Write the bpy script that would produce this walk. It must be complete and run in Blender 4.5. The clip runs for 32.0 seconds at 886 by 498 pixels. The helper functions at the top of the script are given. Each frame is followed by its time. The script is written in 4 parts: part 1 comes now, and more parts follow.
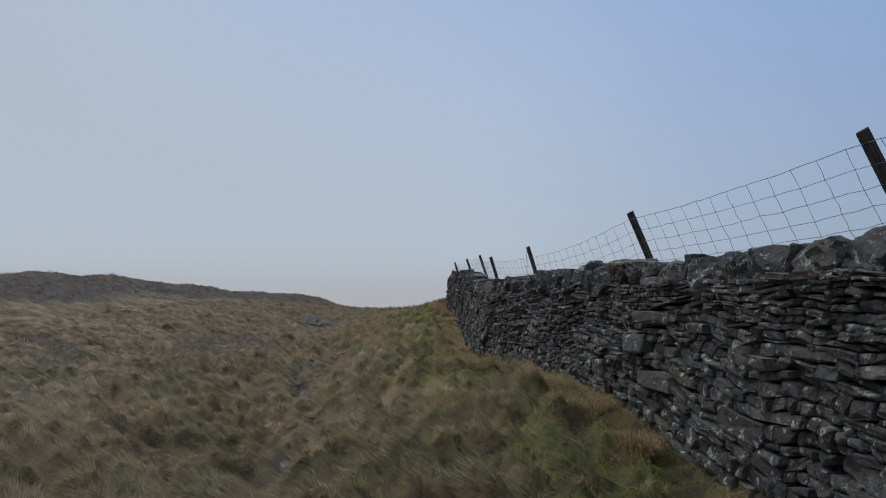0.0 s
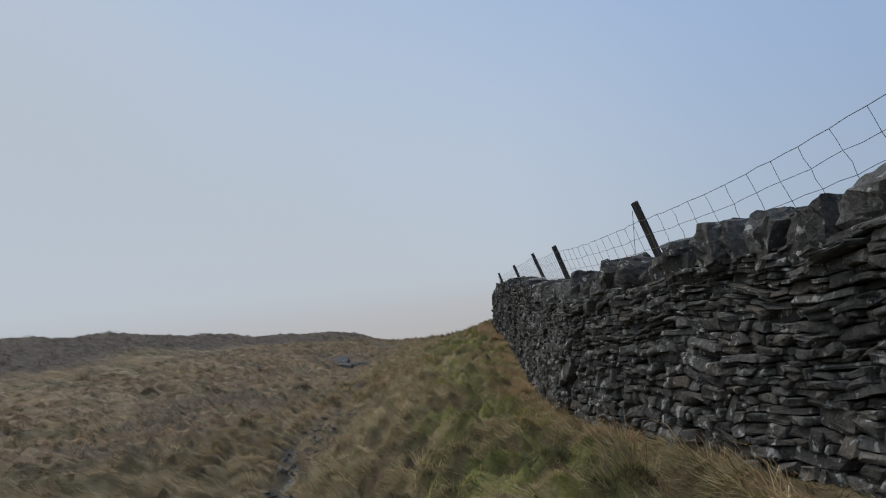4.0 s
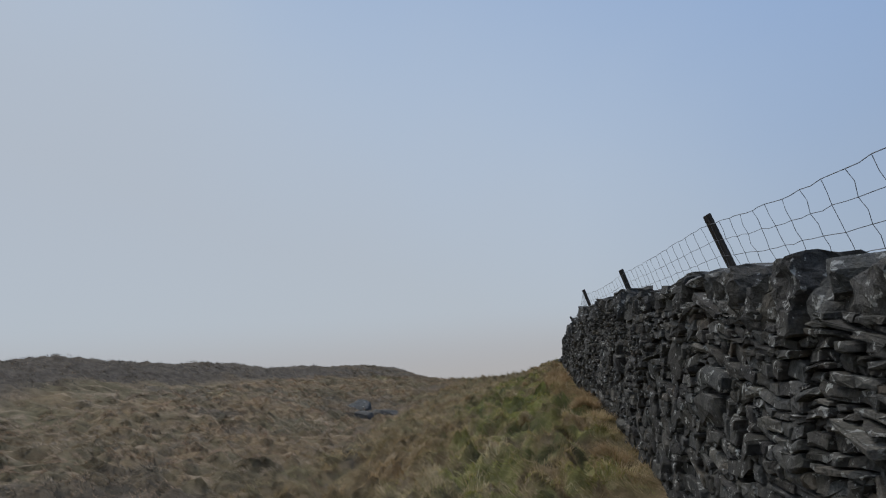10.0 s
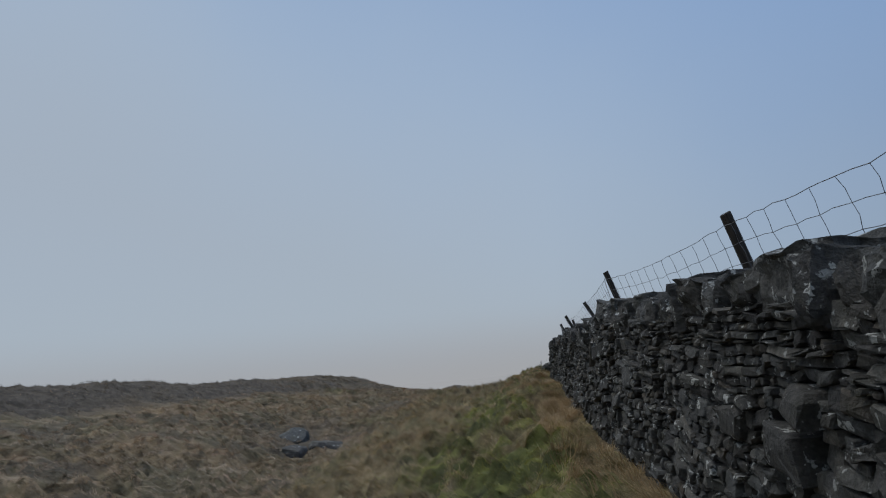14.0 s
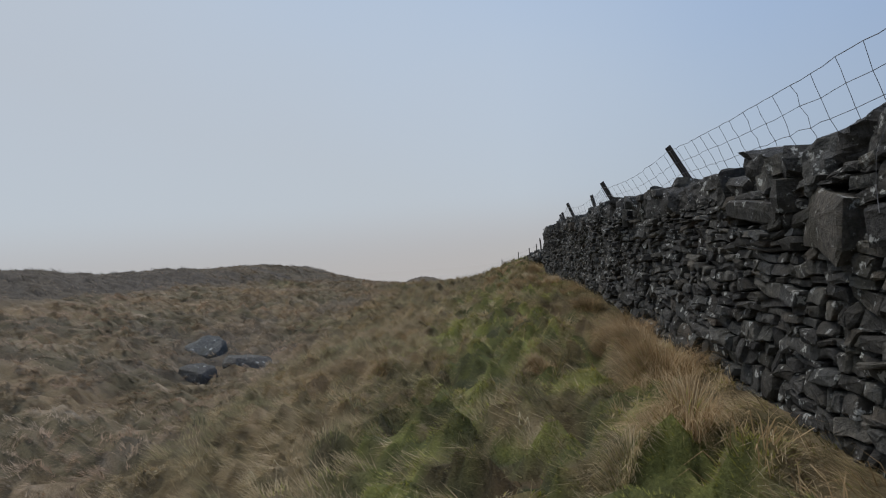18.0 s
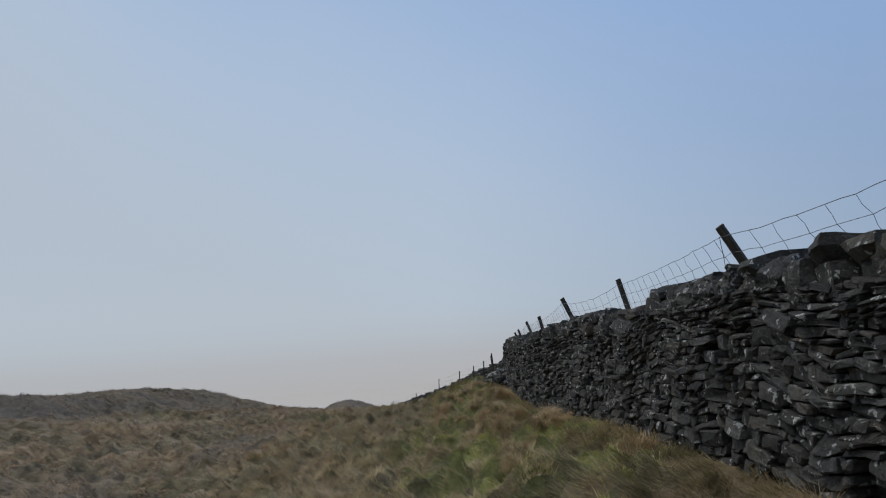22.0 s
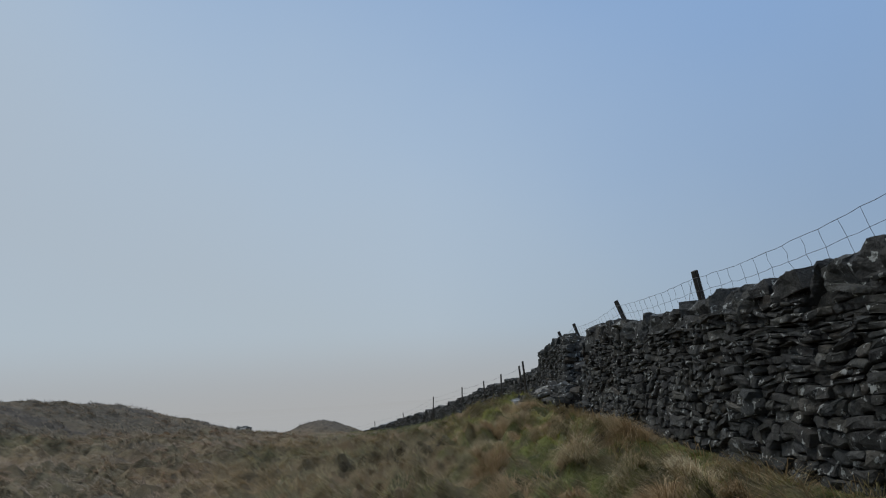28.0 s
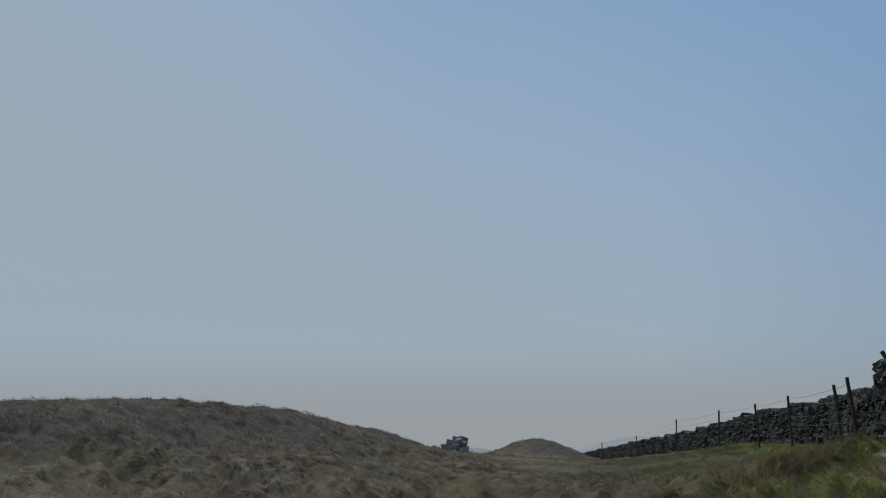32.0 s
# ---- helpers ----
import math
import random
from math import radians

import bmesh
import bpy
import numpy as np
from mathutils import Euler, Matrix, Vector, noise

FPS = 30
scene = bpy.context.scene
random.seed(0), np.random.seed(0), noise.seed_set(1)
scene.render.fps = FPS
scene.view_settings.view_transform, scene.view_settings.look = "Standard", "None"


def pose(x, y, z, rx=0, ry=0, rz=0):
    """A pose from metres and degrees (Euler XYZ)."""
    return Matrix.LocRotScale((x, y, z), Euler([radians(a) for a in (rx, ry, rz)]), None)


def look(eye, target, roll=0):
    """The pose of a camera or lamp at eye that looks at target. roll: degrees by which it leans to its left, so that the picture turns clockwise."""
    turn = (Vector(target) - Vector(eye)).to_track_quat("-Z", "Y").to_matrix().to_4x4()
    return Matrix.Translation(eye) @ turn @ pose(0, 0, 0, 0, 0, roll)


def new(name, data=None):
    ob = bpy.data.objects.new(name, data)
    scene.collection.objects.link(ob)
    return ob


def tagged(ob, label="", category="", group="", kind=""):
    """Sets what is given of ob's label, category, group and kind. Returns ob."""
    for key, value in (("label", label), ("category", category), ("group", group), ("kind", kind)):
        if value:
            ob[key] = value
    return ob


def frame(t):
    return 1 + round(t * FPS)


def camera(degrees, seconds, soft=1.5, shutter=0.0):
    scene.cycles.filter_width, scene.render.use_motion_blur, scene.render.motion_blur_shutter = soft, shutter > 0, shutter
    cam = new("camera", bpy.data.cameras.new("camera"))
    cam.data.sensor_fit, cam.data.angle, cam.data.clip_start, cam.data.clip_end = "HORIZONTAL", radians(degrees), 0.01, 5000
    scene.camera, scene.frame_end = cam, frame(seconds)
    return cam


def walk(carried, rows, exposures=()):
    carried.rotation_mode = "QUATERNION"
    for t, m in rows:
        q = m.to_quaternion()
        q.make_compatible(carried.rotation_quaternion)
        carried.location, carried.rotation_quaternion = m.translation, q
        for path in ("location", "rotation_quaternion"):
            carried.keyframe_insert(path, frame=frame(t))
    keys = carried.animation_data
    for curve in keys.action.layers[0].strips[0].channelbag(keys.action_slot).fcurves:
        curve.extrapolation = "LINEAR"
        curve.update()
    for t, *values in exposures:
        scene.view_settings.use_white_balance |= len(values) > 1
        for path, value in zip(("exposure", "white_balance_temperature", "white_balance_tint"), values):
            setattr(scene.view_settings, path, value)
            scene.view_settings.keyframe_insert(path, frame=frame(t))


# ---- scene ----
cam = camera(63.9, 32.0, soft=1.1)
METRES, EYE, TILT, LEAN, TURN = 50.0, 1.3, 3.7, 0.0, 0.0
ROWS = [
    (0.0, 0.0, 0.0, 0.0, 0.0, 0.0, -0.0),
    (0.5, -0.0006, 0.0123, -0.0018, 0.24, 0.23, -0.22),
    (1.0, -0.0036, 0.0256, -0.0039, 0.9, 0.85, 0.36),
    (1.5, -0.0014, 0.0416, -0.0058, 1.05, 1.39, 1.08),
    (2.0, 0.0002, 0.0576, -0.0046, 0.26, 1.46, 2.27),
    (2.5, 0.0024, 0.0722, -0.0053, 0.15, 1.58, 3.81),
    (3.0, 0.0023, 0.0874, -0.0046, 1.42, 4.25, 4.35),
    (3.5, 0.0014, 0.1026, -0.0069, 2.55, 2.99, 5.64),
    (5.5, -0.0015, 0.1579, -0.0131, 5.67, 1.51, 5.1),
    (6.0, -0.0014, 0.174, -0.0119, 6.68, 0.96, 4.61),
    (6.5, -0.0025, 0.189, -0.013, 7.0, -0.12, 4.98),
    (7.0, -0.0038, 0.2052, -0.0137, 6.11, 0.0, 5.82),
    (7.5, -0.0053, 0.2211, -0.0145, 4.39, 1.15, 6.67),
    (8.0, -0.003, 0.2367, -0.0148, 0.65, 1.86, 6.97),
    (8.5, -0.0039, 0.2524, -0.0156, -3.07, 1.68, 6.49),
    (9.0, -0.0025, 0.2666, -0.0177, -2.76, 2.78, 4.69),
    (9.5, -0.0063, 0.285, -0.0178, 3.17, 5.77, 3.19),
    (10.0, -0.0076, 0.301, -0.018, 8.02, 5.27, 3.99),
    (10.5, -0.0088, 0.3192, -0.0182, 9.24, 5.32, 4.01),
    (11.0, -0.0094, 0.3369, -0.0184, 8.68, 5.59, 4.51),
    (11.5, -0.01, 0.3539, -0.0175, 7.89, 4.86, 5.6),
    (12.0, -0.0096, 0.3688, -0.0167, 6.66, 3.81, 6.53),
    (12.5, -0.0097, 0.3837, -0.0165, 5.69, 3.43, 6.39),
    (13.0, -0.0109, 0.398, -0.0175, 5.54, 4.29, 6.17),
    (13.5, -0.0119, 0.4142, -0.017, 5.16, 4.72, 5.48),
    (14.0, -0.013, 0.4288, -0.0183, 6.03, 5.13, 5.2),
    (14.5, -0.0142, 0.4449, -0.0201, 7.18, 5.49, 4.59),
    (16.5, -0.0201, 0.5067, -0.0237, 2.36, 3.96, 4.18),
    (17.0, -0.0226, 0.5217, -0.0244, 2.68, 3.87, 4.09),
    (17.5, -0.0245, 0.5383, -0.0263, 3.31, 4.0, 4.11),
    (18.0, -0.028, 0.5572, -0.0275, 3.33, -3.9, 4.21),
    (18.5, -0.0281, 0.572, -0.0287, 2.08, -3.58, 3.44),
    (19.0, -0.0289, 0.5876, -0.03, 1.55, -3.07, 3.03),
    (19.5, -0.0319, 0.6032, -0.0326, 2.92, -0.94, 2.4),
    (20.0, -0.0346, 0.6209, -0.034, 4.08, 3.02, 1.7),
    (20.5, -0.0372, 0.6367, -0.036, 4.64, 3.45, 4.1),
    (21.0, -0.0387, 0.6527, -0.035, 2.21, 4.93, 4.61),
    (21.5, -0.0398, 0.6661, -0.0347, -0.37, 5.88, 4.23),
    (22.0, -0.0398, 0.68, -0.0361, -2.6, 5.17, 4.03),
    (22.5, -0.0413, 0.6961, -0.0352, -2.84, 4.86, 4.25),
    (23.0, -0.0416, 0.7105, -0.0356, -1.97, 4.93, 3.54),
    (23.5, -0.0426, 0.7249, -0.0355, -0.04, 5.68, 2.77),
    (24.0, -0.0437, 0.7394, -0.0361, 1.54, 5.29, 3.76),
    (24.5, -0.0457, 0.7544, -0.0384, 2.01, 3.76, 4.88),
    (26.5, -0.0497, 0.8095, -0.0444, -2.81, 4.47, 2.97),
    (27.0, -0.051, 0.8238, -0.0468, -3.8, 3.37, 3.95),
    (27.5, -0.0494, 0.8392, -0.0495, -4.37, 4.64, 3.46),
    (28.0, -0.0494, 0.8581, -0.0519, -4.05, 6.55, 2.66),
    (28.5, -0.0476, 0.8745, -0.0525, -2.85, 9.92, 3.67),
    (29.0, -0.0481, 0.8905, -0.054, 0.39, 11.51, -0.76),
    (29.5, -0.0463, 0.9062, -0.0551, 1.78, 8.34, 1.39),
    (30.0, -0.0475, 0.9215, -0.0563, 4.42, 9.74, 1.18),
    (30.5, -0.0477, 0.938, -0.0573, 8.43, 9.61, -0.2),
    (31.0, -0.0502, 0.9538, -0.0557, 13.97, 11.01, 4.09),
    (31.5, -0.0492, 0.9701, -0.0573, 11.09, 8.96, 1.71),
    (32.0, -0.0503, 0.9909, -0.0594, 13.96, 7.99, 0.97),
]
EXPOSURES = [(0.0, 0.0, 6300, 10), (1.0, 0.2, 6500, 10), (2.0, 0.08, 6500, 10), (3.0, 0.1, 6550, 10), (6.0, 0.03, 6600, 10), (7.0, 0.18, 6700, 10), (8.0, 0.1, 6550, 10), (9.0, 0.26, 6750, 10),
             (10.0, -0.03, 6500, 10), (11.0, -0.12, 6350, 10), (12.0, 0.0, 6300, 9), (13.0, -0.08, 6350, 9), (14.0, -0.22, 6200, 8), (17.0, 0.0, 6500, 10), (18.0, 0.1, 6600, 10), (19.0, 0.13, 6700, 10),
             (20.0, 0.15, 6750, 10), (21.0, -0.07, 6400, 9), (22.0, 0.03, 6400, 9), (23.0, 0.04, 6500, 9), (24.0, -0.15, 6300, 7), (27.0, -0.03, 6350, 7), (28.0, -0.07, 6300, 6), (29.0, -0.12, 6250, 6),
             (30.0, -0.12, 6250, 6), (31.0, -0.44, 5950, 3), (32.0, -0.36, 6000, 3)]
walk(cam, [(t, pose(0, 0, EYE, TILT, LEAN, TURN) @ pose(METRES * x, METRES * y, METRES * z, 90 + pitch, roll, yaw)) for t, x, y, z, yaw, pitch, roll in ROWS], EXPOSURES)

# ---- world, sun ----
SUN_AZ, SUN_EL = -62.0, 70.0          # degrees left of the walk, above the horizon
world = bpy.data.worlds.new("world")
scene.world = world
world.use_nodes = True
wn, wl = world.node_tree.nodes, world.node_tree.links
wn.clear()


def sky_world():
    out, bg = wn.new("ShaderNodeOutputWorld"), wn.new("ShaderNodeBackground")
    sky = wn.new("ShaderNodeTexSky")
    sky.sky_type, sky.sun_disc = "NISHITA", False
    sky.sun_elevation, sky.sun_rotation = radians(SUN_EL), radians(SUN_AZ)
    sky.air_density, sky.dust_density, sky.ozone_density = 1.0, 1.5, 2.5
    # the mist: thick towards the horizon and towards the sun, thin high up on the far side
    co = wn.new("ShaderNodeTexCoord")
    sep = wn.new("ShaderNodeSeparateXYZ")
    wl.new(co.outputs["Generated"], sep.inputs[0])

    def mth(op, a, b, clamp=False):
        n = wn.new("ShaderNodeMath")
        n.operation, n.use_clamp = op, clamp
        for k, v in enumerate((a, b)):
            if isinstance(v, (int, float)):
                n.inputs[k].default_value = v
            else:
                wl.new(v, n.inputs[k])
        return n.outputs[0]
    x, z = sep.outputs["X"], sep.outputs["Z"]
    clear = mth("ADD", mth("MULTIPLY", mth("MAXIMUM", z, 0.0), 1.25), mth("MULTIPLY", x, 0.60))
    cloud = wn.new("ShaderNodeTexNoise")
    cloud.inputs["Scale"].default_value, cloud.inputs["Detail"].default_value = 2.2, 3.0
    wl.new(co.outputs["Generated"], cloud.inputs["Vector"])
    clear = mth("ADD", clear, mth("MULTIPLY", mth("SUBTRACT", cloud.outputs["Fac"], 0.5), 0.24))
    ramp = wn.new("ShaderNodeValToRGB")
    ramp.color_ramp.interpolation = "B_SPLINE"
    e = ramp.color_ramp.elements
    e[0].position, e[0].color = 0.0, MIST_LOW
    e[1].position, e[1].color = 0.85, MIST_HIGH
    mid = e.new(0.4)
    mid.color = MIST_MID
    wl.new(clear, ramp.inputs[0])
    gain = wn.new("ShaderNodeVectorMath")
    gain.operation = "SCALE"
    # greyer and duller low down on the side away from the sun
    away = mth("MULTIPLY", mth("MULTIPLY", mth("SUBTRACT", x, 0.05), 2.0, True), mth("MULTIPLY", mth("SUBTRACT", 0.45, z), 2.2, True))
    wl.new(mth("SUBTRACT", MIST_GAIN, mth("MULTIPLY", away, 0.3 * MIST_GAIN)), gain.inputs["Scale"])
    wl.new(ramp.outputs[0], gain.inputs[0])
    mix = wn.new("ShaderNodeMix")
    mix.data_type = "RGBA"
    mix.inputs["Factor"].default_value = 0.9
    wl.new(sky.outputs[0], mix.inputs["A"])
    wl.new(gain.outputs[0], mix.inputs["B"])
    wl.new(mix.outputs["Result"], bg.inputs["Color"])
    bg.inputs["Strength"].default_value = 0.1
    wl.new(bg.outputs[0], out.inputs[0])


MIST_LOW, MIST_MID, MIST_HIGH = (0.415, 0.452, 0.50, 1), (0.412, 0.503, 0.625, 1), (0.218, 0.345, 0.592, 1)
MIST_GAIN = 11.1
sky_world()
sun = new("sun", bpy.data.lights.new("sun", "SUN"))
sun.data.energy, sun.data.angle, sun.data.color = 2.2, radians(40), (1.0, 0.95, 0.87)
saz, sel = radians(SUN_AZ), radians(SUN_EL)
sun.matrix_world = look((math.sin(saz) * math.cos(sel) * 50, math.cos(saz) * math.cos(sel) * 50, math.sin(sel) * 50), (0, 0, 0))


# ---- materials ----
def material(name, rough=0.9):
    m = bpy.data.materials.new(name)
    m.use_nodes = True
    b = m.node_tree.nodes["Principled BSDF"]
    b.inputs["Roughness"].default_value = rough
    b.inputs["Specular IOR Level"].default_value = 0.25
    return m, m.node_tree.nodes, m.node_tree.links, b


def noise_node(nodes, links, scale, detail=5.0, rough=0.55, vec=None):
    n = nodes.new("ShaderNodeTexNoise")
    n.inputs["Scale"].default_value, n.inputs["Detail"].default_value, n.inputs["Roughness"].default_value = scale, detail, rough
    if vec is not None:
        links.new(vec, n.inputs["Vector"])
    return n.outputs["Fac"]


def ramp_node(nodes, links, fac, stops, kind="LINEAR"):
    r = nodes.new("ShaderNodeValToRGB")
    r.color_ramp.interpolation = kind
    e = r.color_ramp.elements
    while len(e) < len(stops):
        e.new(0.5)
    for k, (p, c) in enumerate(stops):
        e[k].position, e[k].color = p, (*c, 1) if len(c) == 3 else c
    links.new(fac, r.inputs[0])
    return r.outputs[0]


def mix_node(nodes, links, fac, a, b, blend="MIX"):
    n = nodes.new("ShaderNodeMix")
    n.data_type, n.blend_type = "RGBA", blend
    for key, v in (("Factor", fac), ("A", a), ("B", b)):
        if isinstance(v, (int, float)):
            n.inputs[key].default_value = v
        elif isinstance(v, tuple):
            n.inputs[key].default_value = (*v, 1)
        else:
            links.new(v, n.inputs[key])
    return n.outputs["Result"]


def math_node(nodes, links, op, a, b=0.0):
    n = nodes.new("ShaderNodeMath")
    n.operation = op
    for k, v in enumerate((a, b)):
        if isinstance(v, (int, float)):
            n.inputs[k].default_value = v
        else:
            links.new(v, n.inputs[k])
    return n.outputs[0]


def bump_node(nodes, links, bsdf, height, strength, dist):
    b = nodes.new("ShaderNodeBump")
    b.inputs["Strength"].default_value, b.inputs["Distance"].default_value = strength, dist
    links.new(height, b.inputs["Height"])
    links.new(b.outputs[0], bsdf.inputs["Normal"])


def stone_material(name, tone=1.0, lichen=0.592, rosettes=0.93):
    m, n, l, b = material(name, 0.85)
    geo, info = n.new("ShaderNodeNewGeometry"), n.new("ShaderNodeObjectInfo")
    pos = geo.outputs["Position"]
    rnd = math_node(n, l, "FRACT", math_node(n, l, "ADD", info.outputs["Random"], geo.outputs["Random Per Island"]))
    base = ramp_node(n, l, rnd, [(0.0, (0.052 * tone, 0.050 * tone, 0.049 * tone)), (0.2, (0.110 * tone, 0.106 * tone, 0.100 * tone)), (0.4, (0.080 * tone, 0.074 * tone, 0.065 * tone)),
                                 (0.6, (0.150 * tone, 0.148 * tone, 0.142 * tone)), (0.75, (0.092 * tone, 0.094 * tone, 0.092 * tone)), (0.88, (0.205 * tone, 0.196 * tone, 0.176 * tone)), (1.0, (0.118 * tone, 0.098 * tone, 0.078 * tone))])
    grain = noise_node(n, l, 38.0, 8.0, 0.7, pos)
    base = mix_node(n, l, 0.75, base, ramp_node(n, l, grain, [(0.3, (0.45, 0.45, 0.45)), (0.72, (1.55, 1.52, 1.45))]), "MULTIPLY")
    mottle = noise_node(n, l, 17.0, 4.0, 0.65, pos)
    base = mix_node(n, l, 0.5, base, ramp_node(n, l, mottle, [(0.36, (0.5, 0.5, 0.5)), (0.5, (1, 1, 1)), (0.66, (1.75, 1.72, 1.65))]), "MULTIPLY")
    stain = noise_node(n, l, 4.3, 4.0, 0.6, pos)
    base = mix_node(n, l, ramp_node(n, l, stain, [(0.5, (0, 0, 0)), (0.68, (0.6, 0.6, 0.6))]), base, (0.071 * tone, 0.068 * tone, 0.050 * tone))
    shift = n.new("ShaderNodeVectorMath")
    shift.operation = "ADD"
    spread = n.new("ShaderNodeCombineXYZ")
    for k in range(3):
        l.new(math_node(n, l, "MULTIPLY", rnd, 37.0 + 11 * k), spread.inputs[k])
    l.new(pos, shift.inputs[0])
    l.new(spread.outputs[0], shift.inputs[1])
    lich = noise_node(n, l, 11.0, 5.0, 0.6, shift.outputs[0])
    spots = noise_node(n, l, 46.0, 3.0, 0.5, pos)
    cover = math_node(n, l, "ADD", math_node(n, l, "MULTIPLY", lich, 0.8), math_node(n, l, "MULTIPLY", spots, 0.2))
    mask = ramp_node(n, l, cover, [(lichen - 0.012, (0, 0, 0)), (lichen + 0.022, (0.95, 0.95, 0.95))])
    pale = mix_node(n, l, grain, (0.15, 0.155, 0.142), (0.50, 0.50, 0.47))
    col = mix_node(n, l, mask, base, pale)
    # white lichen rosettes, some worn to open rings
    cells = n.new("ShaderNodeTexVoronoi")
    cells.inputs["Scale"].default_value = 9.0
    l.new(shift.outputs[0], cells.inputs["Vector"])
    tell = n.new("ShaderNodeSeparateColor")
    l.new(cells.outputs["Color"], tell.inputs[0])
    far = math_node(n, l, "ADD", cells.outputs["Distance"], math_node(n, l, "MULTIPLY", math_node(n, l, "SUBTRACT", spots, 0.5), 0.75))
    far = math_node(n, l, "ADD", far, math_node(n, l, "MULTIPLY", tell.outputs[1], 0.16))
    disc = ramp_node(n, l, far, [(0.10, (0.25, 0.25, 0.25)), (0.18, (1, 1, 1)), (0.27, (1, 1, 1)), (0.31, (0, 0, 0))])
    some = math_node(n, l, "GREATER_THAN", tell.outputs[0], rosettes)
    col = mix_node(n, l, math_node(n, l, "MULTIPLY", disc, some), col, mix_node(n, l, grain, (0.22, 0.225, 0.205), (0.56, 0.56, 0.52)))
    l.new(col, b.inputs["Base Color"])
    # thin beds in the rock, broken by pits and chips
    stretch = n.new("ShaderNodeMapping")
    stretch.inputs["Scale"].default_value = (4.0, 4.0, 17.0)
    l.new(shift.outputs[0], stretch.inputs[0])
    beds = noise_node(n, l, 1.6, 5.0, 0.7, stretch.outputs[0])
    chips = noise_node(n, l, 13.0, 6.0, 0.7, shift.outputs[0])
    height = math_node(n, l, "ADD", math_node(n, l, "MULTIPLY", beds, 0.35), math_node(n, l, "ADD", math_node(n, l, "MULTIPLY", grain, 0.5), math_node(n, l, "MULTIPLY", chips, 1.8)))
    bump_node(n, l, b, height, 0.95, 0.028)
    return m


def blade_material(name, stops, rust, rust_fac=0.4):
    """Grass whose colour goes with its tussock (tint: 0 moss, litter and painted shade, 1 bleached straw), a little
    with each blade, and with wide patches.
    """
    m, n, l, b = material(name, 0.75)
    geo, att = n.new("ShaderNodeNewGeometry"), n.new("ShaderNodeAttribute")
    att.attribute_name = "tint"
    each = math_node(n, l, "MULTIPLY", math_node(n, l, "SUBTRACT", geo.outputs["Random Per Island"], 0.5), 0.52)
    col = ramp_node(n, l, math_node(n, l, "ADD", att.outputs["Fac"], each), stops)
    big = noise_node(n, l, 0.45, 3.0, 0.6, geo.outputs["Position"])
    col = mix_node(n, l, ramp_node(n, l, big, [(0.44, (0, 0, 0)), (0.6, (rust_fac,) * 3)]), col, rust)
    l.new(col, b.inputs["Base Color"])
    tr = n.new("ShaderNodeBsdfTranslucent")
    l.new(col, tr.inputs["Color"])
    ms = n.new("ShaderNodeMixShader")
    ms.inputs[0].default_value = 0.3
    l.new(b.outputs[0], ms.inputs[1])
    l.new(tr.outputs[0], ms.inputs[2])
    l.new(ms.outputs[0], n["Material Output"].inputs["Surface"])
    return m


def ground_material():
    m, n, l, b = material("moor_ground", 0.95)
    geo = n.new("ShaderNodeNewGeometry")
    pos = geo.outputs["Position"]

    def att(name):
        a = n.new("ShaderNodeAttribute")
        a.attribute_name = name
        return a.outputs["Fac"]
    fine, mid, big = noise_node(n, l, 55.0, 6.0, 0.7, pos), noise_node(n, l, 3.4, 6.0, 0.65, pos), noise_node(n, l, 0.35, 4.0, 0.6, pos)
    # the ground takes the same tint, painted shade of the hollows included
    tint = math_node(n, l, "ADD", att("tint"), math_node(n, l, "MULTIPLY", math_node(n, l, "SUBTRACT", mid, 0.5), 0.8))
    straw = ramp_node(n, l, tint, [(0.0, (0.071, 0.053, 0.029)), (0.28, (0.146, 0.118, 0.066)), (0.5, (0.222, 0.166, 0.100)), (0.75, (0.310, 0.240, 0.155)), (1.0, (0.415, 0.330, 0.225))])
    rusty = mix_node(n, l, 0.4, straw, (0.308, 0.204, 0.110))
    brown = mix_node(n, l, ramp_node(n, l, big, [(0.44, (0, 0, 0)), (0.6, (1, 1, 1))]), straw, rusty)
    turf = ramp_node(n, l, tint, [(0.0, (0.055, 0.058, 0.026)), (0.3, (0.115, 0.122, 0.038)), (0.65, (0.200, 0.208, 0.060)), (1.0, (0.300, 0.290, 0.105))])
    # haze painted on the far ground: colour multiplied paler and bluer
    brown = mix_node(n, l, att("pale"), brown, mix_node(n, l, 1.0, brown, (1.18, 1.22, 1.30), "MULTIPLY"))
    heath = ramp_node(n, l, mid, [(0.3, (0.066, 0.056, 0.044)), (0.6, (0.140, 0.116, 0.090))])
    mud = ramp_node(n, l, fine, [(0.3, (0.018, 0.015, 0.011)), (0.7, (0.060, 0.052, 0.042))])
    col = mix_node(n, l, att("green"), brown, turf)
    col = mix_node(n, l, att("heath"), col, heath)
    col = mix_node(n, l, att("mud"), col, mud)
    col = mix_node(n, l, 0.6, col, ramp_node(n, l, fine, [(0.3, (0.5, 0.5, 0.5)), (0.7, (1.5, 1.5, 1.5))]), "MULTIPLY")
    l.new(col, b.inputs["Base Color"])
    l.new(math_node(n, l, "SUBTRACT", 0.95, math_node(n, l, "MULTIPLY", att("mud"), 0.25)), b.inputs["Roughness"])
    bump_node(n, l, b, math_node(n, l, "ADD", fine, math_node(n, l, "MULTIPLY", mid, 2.0)), 0.9, 0.05)
    return m


